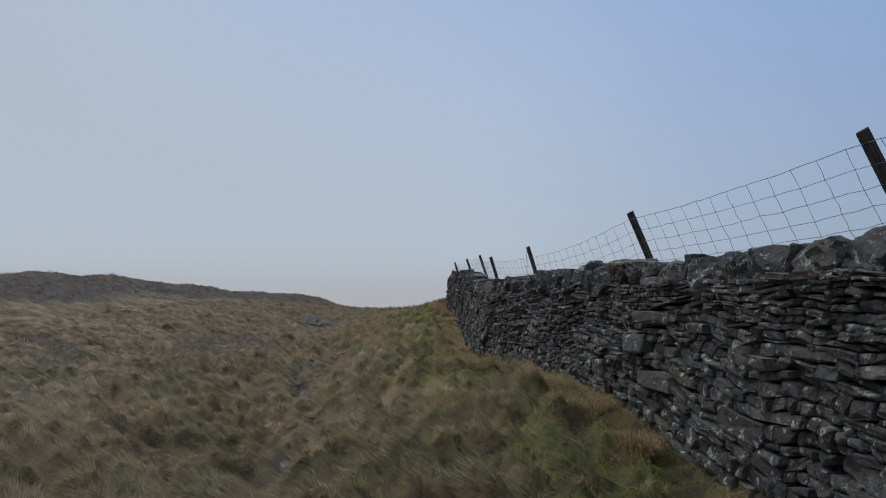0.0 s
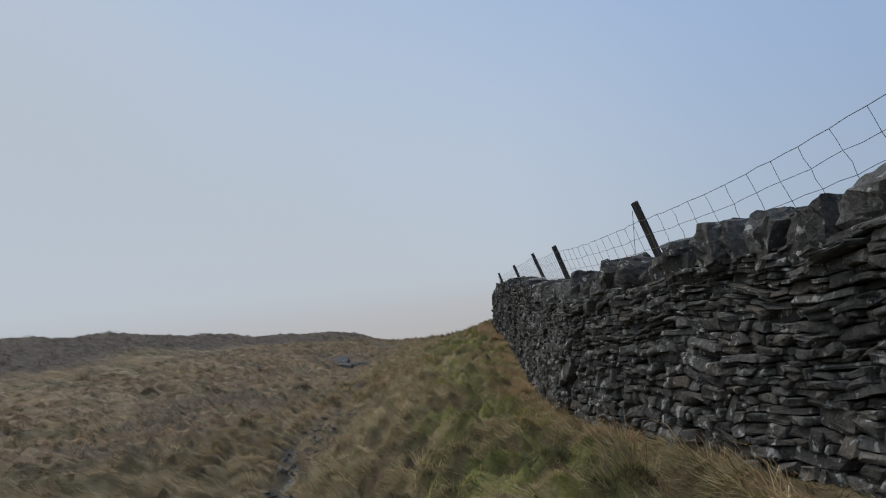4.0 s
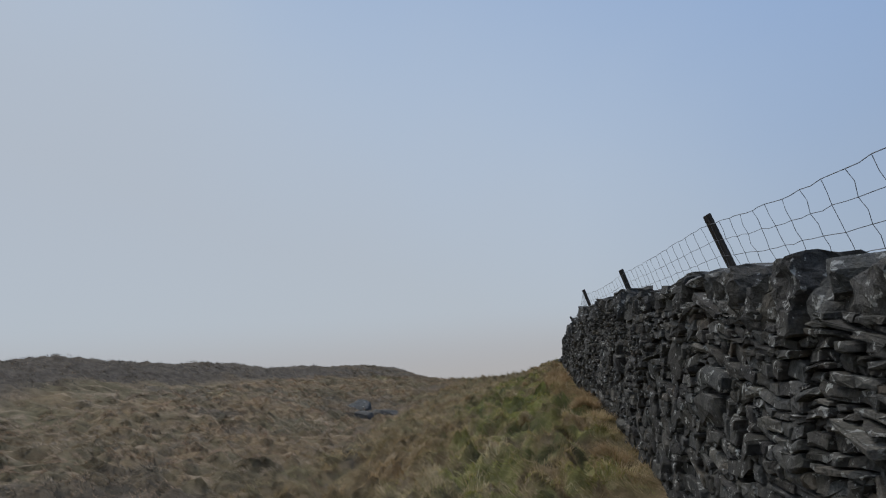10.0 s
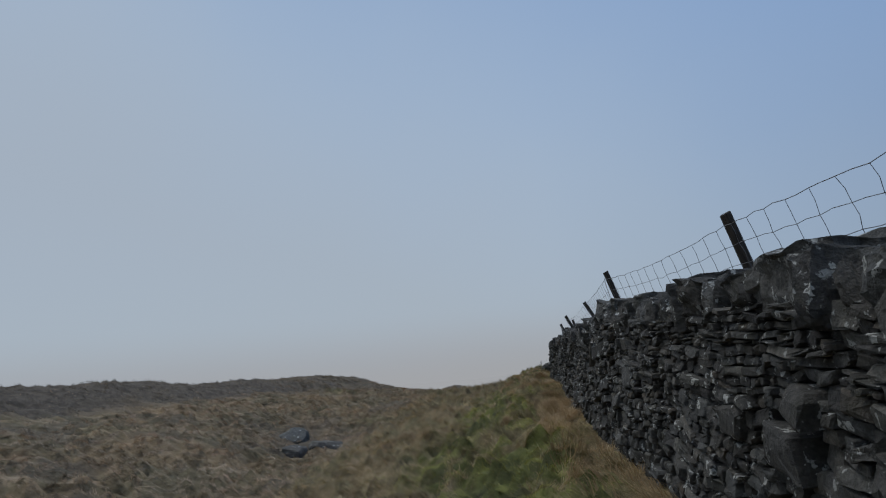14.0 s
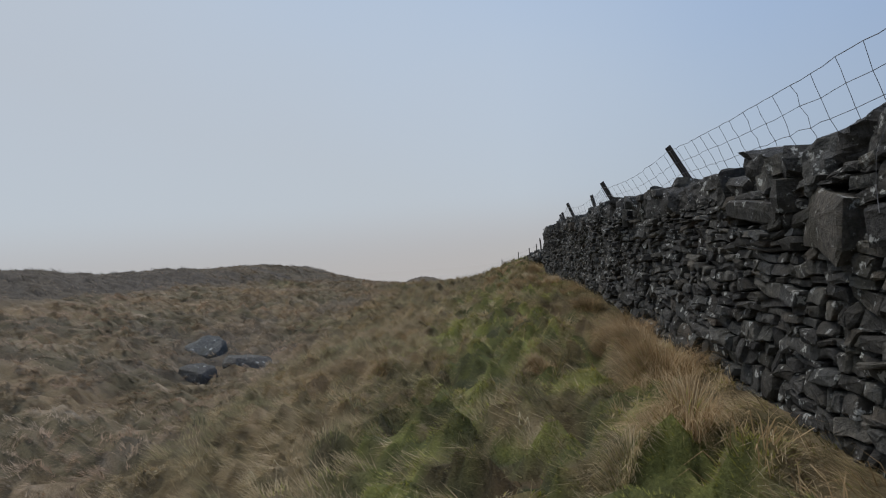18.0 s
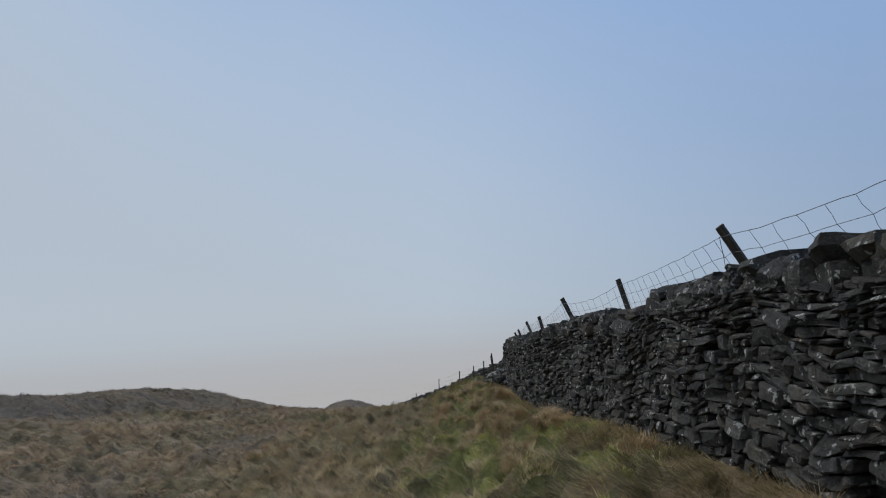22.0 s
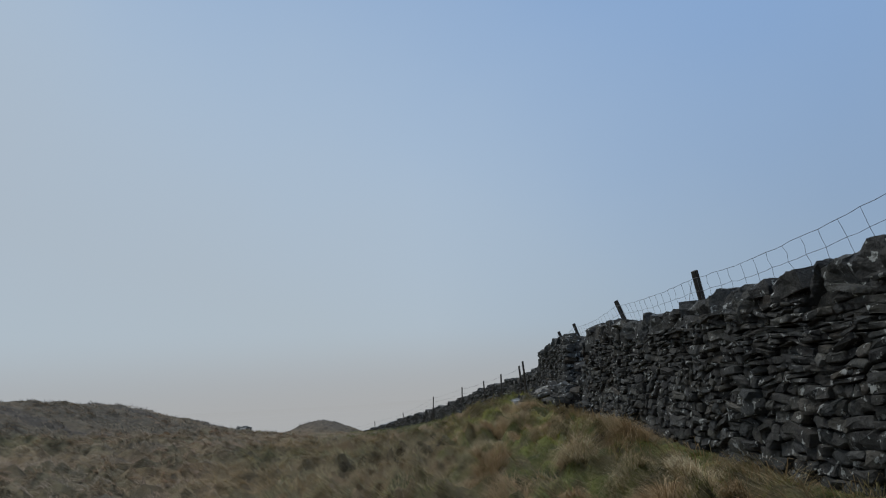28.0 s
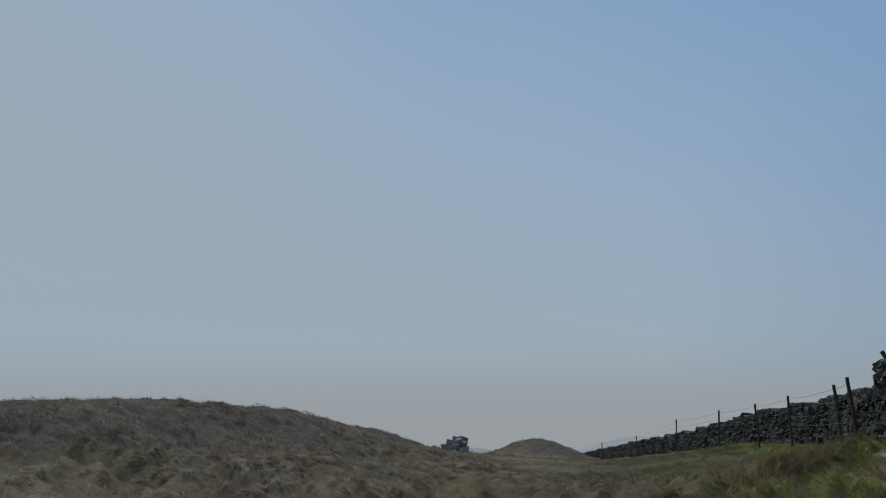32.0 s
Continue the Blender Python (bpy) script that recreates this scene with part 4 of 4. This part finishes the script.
# single cope stones that stand out: place along the wall, upper edge, length, height, tilt
BIG_COPE = [(4.28, 1.74, .34, .40, 5), (4.72, 1.68, .48, .32, -10), (7.59, 1.68, .28, .22, 0), (7.9, 1.71, .33, .20, 10), (9.06, 1.75, .68, .30, 0), (13.82, 1.61, .34, .38, -8), (14.35, 1.56, .40, .33, -6),
            (14.7, 1.56, .27, .37, 5), (15.1, 1.55, .46, .33, 0), (21.15, 1.95, .26, .32, 0), (21.56, 2.0, .32, .17, -18), (24.3, 2.08, .38, .26, 0), (25.2, 2.2, .70, .33, 0), (29.95, 2.31, .34, .32, -14), (30.45, 2.25, .30, .22, 0), (31.0, 2.37, .42, .34, 16), (31.5, 2.28, .40, .24, -4), (32.6, 2.21, .38, .30, 8),
            (33.74, 2.17, .60, .22, 0), (39.4, 2.25, .36, .22, 0), (39.87, 2.25, .55, .20, 0), (40.4, 2.26, .46, .25, -6)]


def cope_stones(y0, y1, top, r, size=1.0):
    """Rough blocks along the top of a wall: mostly set on edge, in places two courses of smaller ones. Place, pose, whether flat."""
    made, y = [], y0
    while y < y1 - 0.08:
        big = [b for b in BIG_COPE if b[0] - b[2] / 2 - 0.06 < y < b[0] + b[2] / 2]
        if big:
            u, crown, w, h, tilt = big[0]
            made.append((u, pose(float(wall_x(u)) + 0.31, u, crown - h / 2 - 0.03, tilt, r.gauss(0, 4), math.degrees(wall_frame(u)) + r.gauss(0, 6)) @ Matrix.Diagonal((0.48, w * 0.98, h * 1.05, 1)), False))
            y = u + w / 2
            continue
        low = r.random() < float(np.interp(y, [18, 24, 34, 36, 42, 44, 52], [0.10, 0.25, 0.30, 0.65, 0.65, 0.45, 0.35]))
        w = (r.uniform(0.2, 0.36) if low else r.choice((r.uniform(0.10, 0.19), r.uniform(0.16, 0.28), r.uniform(0.22, 0.36)))) * size
        u = min(y + w / 2, y1)
        rz = math.degrees(wall_frame(u))
        x = float(wall_x(u)) + 0.30 + r.gauss(0, 0.035)
        crown = float(top(u)) - abs(r.gauss(0, 0.04)) - 0.015
        if low:
            mid = crown - r.uniform(0.09, 0.15)
            for z0, z1 in ((crown - 0.3 * size, mid), (mid, crown)):
                m = pose(x + r.gauss(0, 0.03), u + r.gauss(0, 0.04), (z0 + z1) / 2, r.gauss(0, 8), r.gauss(0, 4), rz + r.gauss(0, 12))
                made.append((u, m @ Matrix.Diagonal((r.uniform(0.36, 0.46), w * r.uniform(1.0, 1.25), (z1 - z0) * 1.2, 1)), True))
        else:
            h = r.uniform(0.27, 0.36) * size * (0.92 if w > 0.3 else 1)
            m = pose(x, u, crown - h / 2, r.gauss(-6, 7 if r.random() < 0.6 else 17), r.gauss(0, 5), rz + r.gauss(0, 10))
            made.append((u, m @ Matrix.Diagonal((r.uniform(0.38, 0.5), w * 1.0, h * 1.06, 1)), False))
        y += w
    return made


def end_stones(y, way, top, r):
    """The ragged stack of longer stones that closes a broken end. Way: 1 where the wall runs on to higher y."""
    made, z = [], float(base_z(y)) - 0.1
    while z < float(top(y)) - 0.1:
        h = r.uniform(0.08, 0.17)
        x = float(wall_x(y)) - 0.04 + 0.06 * r.random()
        stop = float(wall_x(y)) + THICK + 0.12
        while x < stop - 0.08:
            w = min(r.uniform(0.16, 0.4), stop - x)
            d = r.uniform(0.28, 0.42)
            made.append(pose(x + w / 2, y + way * (d / 2 - 0.04 - abs(r.gauss(0, 0.05))), z + h / 2, r.gauss(0, 5), r.gauss(0, 5), r.gauss(0, 7)) @ Matrix.Diagonal((w * 1.04, d, h * 1.1, 1)))
            x += w
        z += h
    return made


def clad(ob, mat):
    """Gives an object a stone of its own on a shared mesh."""
    ob.material_slots[0].link = "OBJECT"
    ob.material_slots[0].material = mat


def build_walls(top, y0, y1, seed, parts, cope=1.0, rows=(0.07, 0.175), ends=()):
    """A dry stone wall in one run of courses, as one or more lengths: (name, label, from, to, stretch whose stones are objects of their own, stone)."""
    r = random.Random(seed)

    def face_top(y):
        return top(y) - 0.24 * cope
    front, rear = face_cells(y0, y1, face_top, r, rows, LARGE), face_cells(y0, y1, face_top, r, (0.3, 0.5))
    fv, bv = face_stones(front, face_top, seed), face_stones(rear, face_top, seed + 1, back=True)
    crown = cope_stones(y0, y1, top, r, cope)
    for name, label, a, b, near, mat in parts:
        wall = tagged(new(name), label, "wall", kind="structure")
        at = np.array((float(wall_x(a)), a, float(base_z(a))))
        wall.location = at
        inv = wall.matrix_basis.inverted()
        v, q = wall_core(a + (0.15 if a == y0 else 0.0), b - (0.15 if b == y1 else 0.0), face_top)
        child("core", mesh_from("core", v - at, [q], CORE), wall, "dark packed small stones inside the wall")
        here = (front[:, 0] >= a) & (front[:, 0] < b)
        single = here & (front[:, 0] > near[0]) & (front[:, 0] < near[1])
        for k in np.flatnonzero(single):
            centre = fv[k].mean(0)
            child("stone", mesh_from("stone", fv[k] - centre, stone_faces(1), mat), wall, m=Matrix.Translation(centre - at))
        rest, behind = fv[here & ~single], bv[(rear[:, 0] >= a) & (rear[:, 0] < b)]
        count = len(rest) * (3 * RING + 1)
        faces = [np.concatenate([f, g + count]) for f, g in zip(stone_faces(len(rest)), stone_faces(len(behind), True))]
        v = np.concatenate([rest.reshape(-1, 3), behind.reshape(-1, 3)]) - at
        tagged(child("stonework", mesh_from("stonework", v, faces, mat), wall, "rough courses of thin grey lichened stones"), kind="stuff")
        for u, m, flat in crown:
            if a <= u < b or (u >= b == y1):
                k = r.randrange(30 if not flat else 24)
                ob = child("cope_stone", SLAB_MESH[k] if flat else RUGGED_MESH[k] if u < 64 else BOULDER_MESH[k], wall, m=inv @ m)
                clad(ob, mat)
        for y, way in ends:
            if a <= y <= b:
                for m in end_stones(y, way, face_top, r):
                    clad(child("end_stone", SLAB_MESH[r.randrange(24)], wall, m=inv @ m), mat)


def top_main(y):
    return np.interp(y, TOP_Y, TOP_Z) + 0.02 * np.sin(y * 1.3) + 0.015 * np.sin(y * 3.1)


def top_far(y):
    return base_z(y) + np.interp(y, [62, 66, 70, 80, 140], [1.15, 1.12, 1.05, 0.9, 0.85]) + 0.05 * np.sin(y * 2.3)


build_walls(top_main, -7, 55.05, 11, [("wall_1", "long dark grey dry stone wall with lichen and rough upright cope stones", -7, 21.0, (12.2, 15.4), STONE),
                                     ("wall_2", "dark grey dry stone wall on a grassy bank with uneven cope", 21.0, 35.5, (29.6, 32.4), BROWN_STONE),
                                     ("wall_3", "dark loosely coursed dry stone wall ending at a gap", 35.5, 55.05, (44.5, 47.6), DARK_STONE)], ends=[(55.05, -1)])
build_walls(top_main, 57.8, 63.75, 23, [("wall_4", "short broken end of dry stone wall past the gap", 57.8, 63.75, (57, 60.4), DARK_STONE)], ends=[(57.8, 1), (63.75, -1)])
build_walls(top_far, 63.8, 122, 31, [("wall_5", "lower dark dry stone wall running down into the misty valley", 63.8, 122, (0, 0), FAR_STONE)], cope=0.8, rows=(0.16, 0.3))


# ---- fence on the wall ----
POST_Y = [0.4, 4.52, 8.47, 12.7, 17.0, 21.5, 26.7, 30.78, 35.95, 39.5, 44.05, 46.85, 50.95, 55.0, 59.7, 62.47, 65.42]
POST_X = [3.5, 2.7, 2.24, 1.52, 1.14, 1.11, .9, .515, .67, .50, 1.0, .77, 1.06, 1.40, 1.84, 2.11, 2.46]
POST_TOP = [2.4, 2.36, 2.29, 2.16, 2.21, 2.5, 2.64, 2.71, 2.66, 2.58, 2.65, 2.64, 2.55, 2.63, 2.58, 2.56, 2.36]
MORE_LEAN = {30.78: -4, 35.95: 11, 39.5: 7, 44.05: -12, 50.95: -9, 55.0: -6}
SLACK = {3: 0.10, 8: -0.03}      # netting hung lower or higher on single posts


def post_mesh(length, radius, seed):
    """A sawn round post with a worn, slightly slanted top; its top centre is the origin."""
    r = random.Random(seed)
    zs = [-length, -length * 0.6, -0.3, -0.06, -0.006, 0.0]
    rs = [radius * 1.04, radius * 1.02, radius, radius * 0.99, radius * 0.98, radius * 0.92]
    pts = [(r.gauss(0, 0.002), r.gauss(0, 0.002), z) for z in zs[:3]] + [(0, 0, z) for z in zs[3:]]
    v, q = tube(pts, rs, 10)
    v[-20:, 2] += v[-20:, 0] * 0.12
    cap = (len(v) - 10 + np.arange(10))[None, :]
    foot = np.arange(10)[::-1][None, :]
    return mesh_from("post", v, [q, cap, foot], WOOD)


def build_fence():
    r = random.Random(5)
    fence = tagged(new("fence"), "leaning wooden posts with sagging wire netting behind the wall", "fence")
    fence.location = (float(wall_x(0.4)) + 1.2, 0.4, float(base_z(0.4)))
    inv = fence.matrix_basis.inverted()
    tops, dirs = [], []
    for y, x, zt in zip(POST_Y, POST_X, POST_TOP):
        lean = 19 + r.gauss(0, 3) + MORE_LEAN.get(y, 0)
        along = r.gauss(0, 3)
        turn = pose(0, 0, 0, along, -lean, 0)
        ground = float(height(x + 0.8, y))
        length = (zt - ground) / math.cos(radians(lean)) + 0.12
        child("post", post_mesh(length, 0.039 + r.uniform(-0.003, 0.005), int(y * 10)), fence, m=inv @ Matrix.Translation((x, y, zt)) @ turn)
        tops.append(Vector((x, y, zt)))
        dirs.append((turn.to_3x3() @ Vector((0, 0, -1))).normalized())
    drops = [0.10, 0.25, 0.39, 0.52, 0.64, 0.75, 0.86]
    base = np.array(fence.location)
    rows = {d: [] for d in drops}
    for a in range(len(tops) - 1):
        span = (tops[a + 1] - tops[a]).length
        stays = max(3, round(span / 0.3))
        sag = r.uniform(0.03, 0.09) if a != 5 else 0.01
        lines = []
        for d in drops:
            pts = []
            for k in range(stays * 2 + 1):
                f = k / (stays * 2)
                p = tops[a].lerp(tops[a + 1], f) + dirs[a].lerp(dirs[a + 1], f) * (d + SLACK.get(a, 0.0) * (1 - f) + SLACK.get(a + 1, 0.0) * f)
                p = p + Vector((r.gauss(0, 0.004) - 0.05, r.gauss(0, 0.004), -sag * 4 * f * (1 - f) + r.gauss(0, 0.004)))
                pts.append(p)
            lines.append(pts)
            rows[d] += [np.array(p) - base for p in (pts if a == 0 else pts[1:])]
        for k in range(1, stays * 2, 2):
            bow = r.gauss(0, 0.016)
            pts = []
            for i in range(len(drops)):
                pts.append(np.array(lines[i][k]) - base)
                if i < len(drops) - 1:
                    pts.append((np.array(lines[i][k]) + np.array(lines[i + 1][k])) / 2 - base + np.array((0, bow + r.gauss(0, 0.005), 0)))
            v, q = tube(pts, 0.0019, 4)
            child("stay_wire", mesh_from("stay_wire", v, [q], WIRE), fence)
        # a tying wire runs down from the head of some posts and is twisted round the netting
        if a in (3, 7, 9, 11, 12):
            way = (tops[a + 1] - tops[a]).normalized()
            pts = [tops[a] + dirs[a] * (0.10 + 0.40 * f) + way * (0.02 + 0.46 * f) + Vector((-0.05, 0, r.gauss(0, 0.008))) for f in (0, 0.2, 0.4, 0.6, 0.8, 1.0)]
            pts += [pts[-1] + way * 0.05 + Vector((0, 0, 0.02)), pts[-1] + way * 0.07 + Vector((0, 0, -0.03))]
            v, q = tube([np.array(p) - base for p in pts], 0.0026, 4)
            child("tying_wire", mesh_from("tying_wire", v, [q], WIRE), fence)
    for hang in ([(1.25, 12.66, 1.62), (1.0, 12.68, 1.38), (0.93, 12.70, 1.16), (0.915, 12.76, 1.02), (0.915, 12.81, 0.87), (0.91, 12.81, 0.74), (0.90, 12.80, 0.55), (0.89, 12.76, 0.42)],
                 [(0.45, 30.9, 2.30), (0.29, 30.95, 2.12), (0.25, 30.98, 1.99), (0.25, 31.0, 1.86), (0.24, 30.97, 1.74)]):
        v, q = tube([np.array(p) - base for p in hang], 0.0022, 4)
        child("loose_wire", mesh_from("loose_wire", v, [q], WIRE), fence, "thin rusty wire hanging loose down the wall")
    for d in drops:
        v, q = tube(rows[d], 0.0021 if d > 0.1 else 0.0026, 4)
        child("line_wire", mesh_from("line_wire", v, [q], WIRE), fence)


build_fence()


# ---- fence in front of the far wall ----
def build_far_fence():
    r = random.Random(17)
    fence = tagged(new("field_fence"), "row of thin upright fence posts beside the lower wall", "fence")
    ys = [63.2, 64.5, 69, 72.2, 76.5, 82.5, 91, 100, 110, 119]
    fence.location = (float(wall_x(ys[0])) - 0.8, ys[0], float(height(wall_x(ys[0]) - 0.8, ys[0])))
    base = np.array(fence.location)
    tops = []
    for y in ys:
        x = float(wall_x(y)) - (0.5 if y < 66 else 0.75)
        z = float(height(x, y))
        tall = r.uniform(1.15, 1.35)
        child("post", post_mesh(tall + 0.2, 0.029, int(y)), fence, m=Matrix.Translation(Vector((x, y, z + tall)) - Vector(base)) @ pose(0, 0, 0, r.gauss(0, 1.5), r.gauss(0, 1.5), 0))
        tops.append(np.array((x, y, z + tall)))
    for d in (0.08, 0.3, 0.5, 0.7):
        pts = []
        for a, b in zip(tops[:-1], tops[1:]):
            for f in np.linspace(0, 1, 7)[:-1]:
                pts.append(a * (1 - f) + b * f - base - np.array((0, 0, d + 0.12 * f * (1 - f))))
        v, q = tube(pts, 0.003, 4)
        child("line_wire", mesh_from("line_wire", v, [q], WIRE), fence)


build_far_fence()


# ---- fallen stones at the gap, rocks in the gully, cairn, mud stones ----
def rock(name, label, shape, x, y, size, turn=(0, 0, 0), sink=0.25, group="", lift=0.0):
    ob = tagged(new(name, SLAB_MESH[shape % len(SLABS)]), label, "rock", group)
    clad(ob, DARK_STONE)
    z = float(height(x, y, False)) + size[2] * (0.5 - sink) + lift
    ob.matrix_basis = pose(x, y, z, *turn) @ Matrix.Diagonal((*size, 1))
    return ob


def fallen_stones():
    """A heap that fills the gap and runs out over the bank."""
    r = random.Random(41)
    for k in range(112):
        y = r.uniform(55.2, 58.4) if k < 92 else r.gauss(57.5, 0.8)
        out = r.random() ** 1.3
        x = float(wall_x(y)) + 0.5 - 1.5 * out + r.gauss(0, 0.08)
        heap = 0.85 * (1 - out) ** 1.2 * (1 - min(1, abs(y - 56.7) / 2.3) ** 2) * (k < 92)
        s = r.uniform(0.15, 0.33)
        rock("fallen_stone", "grey slab fallen from the broken wall into the grass", r.randrange(36), x, y, (s * r.uniform(0.7, 1.2), s, s * r.uniform(0.3, 0.62)),
             (r.gauss(0, 26), r.gauss(-8, 24), r.uniform(0, 180)), 0.2, "fallen stones at the gap", heap * r.random() ** 0.6)


fallen_stones()
for k, (what, x, y, size, turn, sink) in enumerate([("large dark grey boulder", -8.25, 44.4, (0.85, 0.8, 0.78), (10, -12, 20), .52), ("flat dark grey boulder", -6.95, 43.5, (0.98, 0.8, 0.52), (-6, 8, 10), .48),
                                                    ("low dark grey boulder", -7.45, 42.0, (0.68, 0.6, 0.46), (4, 5, -15), .42)]):
    ob = tagged(new("boulder", ROCK_MESH[k]), what + " half sunk in the brown grass", "rock", "boulders in the gully")
    ob.matrix_basis = pose(x, y, float(height(x, y, False)) + size[2] * (0.5 - sink), *turn) @ Matrix.Diagonal((*size, 1))


for what, x, y, z, turn, size, k in (("pale weathered slab tipped over in the grass by the gap", 0.12, 57.9, 0.82, (38, -14, 30), (0.46, 0.42, 0.17), 3),
                                     ("broad grey slab lying flat on the heap of stones", 0.66, 57.85, 1.10, (8, -12, 15), (0.52, 0.40, 0.13), 9)):
    slab = tagged(new("stone_slab", mesh_from("stone_slab", BOULDERS[k][0], [BOULDERS[k][1]], PALE)), what, "rock", "fallen stones at the gap")
    slab.matrix_basis = pose(x, y, z, *turn) @ Matrix.Diagonal((*size, 1))


def cairn():
    r = random.Random(9)
    thing = tagged(new("cairn"), "ruined stub of piled stone on the far brow, paled for haze", "cairn")
    cx, cy = -17.3, 112.6
    thing.location = (cx, cy, float(height(cx, cy, False)))
    for k in range(70):
        lvl = k // 16
        a, rad = r.uniform(0, 2 * math.pi), r.uniform(0, 1.3) * (1.05 - 0.14 * lvl)
        s = r.uniform(0.4, 0.8)
        # clad in the pale stone so its colour carries the haze
        clad(child("stone", BOULDER_MESH[r.randrange(20)], thing, m=pose(math.cos(a) * rad + 0.12 * lvl, math.sin(a) * rad, 0.05 + lvl * 0.28, r.gauss(0, 9), r.gauss(0, 9), r.uniform(0, 180)) @ Matrix.Diagonal((s * 1.3, s, s * 0.7, 1))), PALE)


cairn()


def mud_stones():
    r = random.Random(77)
    pieces = []
    for k in range(700):
        y = r.gauss(20, 4.5)
        x = float(stream_x(y)) + r.gauss(0.15, 0.6)
        if float(mud_mask(np.array([x]), np.array([y]))[0]) < 0.12:
            continue
        s = r.uniform(0.03, 0.12)
        pieces.append(placed(PLAIN[r.randrange(12)], pose(x, y, float(height(x, y)) - 0.1 * s, r.gauss(0, 15), r.gauss(0, 15), r.uniform(0, 180)) @ Matrix.Diagonal((s * 1.3, s, s * 0.5, 1))))
    v, f = joined(pieces)
    tagged(new("gully_stones", mesh_from("gully_stones", v, f, WET)), "small wet stones in the muddy floor of the gully", "stones", kind="stuff")


mud_stones()


def trickle():
    """Short lengths of open water along the gully."""
    for y0, y1 in ((8.2, 9.9), (13.2, 15.0), (16.0, 17.3), (17.9, 20.6), (22.6, 24.4)):
        ys = np.arange(y0, y1 + 0.01, 0.1)
        half = 0.075 * np.sin(np.pi * (ys - y0) / (y1 - y0)) ** 0.5 * (0.7 + 0.6 * fractal(ys, ys * 0 + 2.0, 2.0, 2, 51)) + 0.004
        mid = stream_x(ys)
        z = np.minimum.accumulate(height(mid, ys)[::-1])[::-1] + 0.022
        v = np.concatenate([np.stack([mid - half, ys, z], -1), np.stack([mid + half, ys, z], -1)])
        k = np.arange(len(ys) - 1)[:, None]
        tagged(new("water", mesh_from("water", v, [k + np.array([[0, len(ys), len(ys) + 1, 1]])], WATER, flat=False)), "thin trickle of clear water over dark mud", "water", kind="structure")


trickle()


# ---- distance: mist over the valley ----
# emissive ring added for the valley mist, its brightness a fixed colour
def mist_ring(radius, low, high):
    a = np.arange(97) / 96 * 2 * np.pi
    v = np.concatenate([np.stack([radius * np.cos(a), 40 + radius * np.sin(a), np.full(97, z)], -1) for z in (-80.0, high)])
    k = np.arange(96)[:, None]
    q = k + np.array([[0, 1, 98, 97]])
    tagged(new("backdrop", mesh_from("backdrop", v, [q], mist_material((0.430, 0.422, 0.426), 1.0, low, high))), "glowing backdrop ring for the pale bank of valley mist", "mist", kind="structure")


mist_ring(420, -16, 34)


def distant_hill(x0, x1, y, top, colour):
    """A faint hill on the other side of the valley: a glowing sheet, mist haze in its colour."""
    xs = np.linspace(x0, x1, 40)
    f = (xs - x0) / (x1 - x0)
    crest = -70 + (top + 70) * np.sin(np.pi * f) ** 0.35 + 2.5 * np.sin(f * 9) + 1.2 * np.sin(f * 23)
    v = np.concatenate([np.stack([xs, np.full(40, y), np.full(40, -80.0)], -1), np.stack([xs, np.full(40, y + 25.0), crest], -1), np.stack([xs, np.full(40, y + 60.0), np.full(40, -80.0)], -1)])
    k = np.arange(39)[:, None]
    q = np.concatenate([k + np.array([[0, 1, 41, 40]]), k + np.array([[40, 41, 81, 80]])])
    tagged(new("distant_hill", mesh_from("distant_hill", v, [q], mist_material(colour, 1.0, 900, 901), flat=False)), "faint grey hill across the misty valley, a glowing sheet in haze colour", "hill", kind="structure")


# hill glow set a little darker than the mist, haze included
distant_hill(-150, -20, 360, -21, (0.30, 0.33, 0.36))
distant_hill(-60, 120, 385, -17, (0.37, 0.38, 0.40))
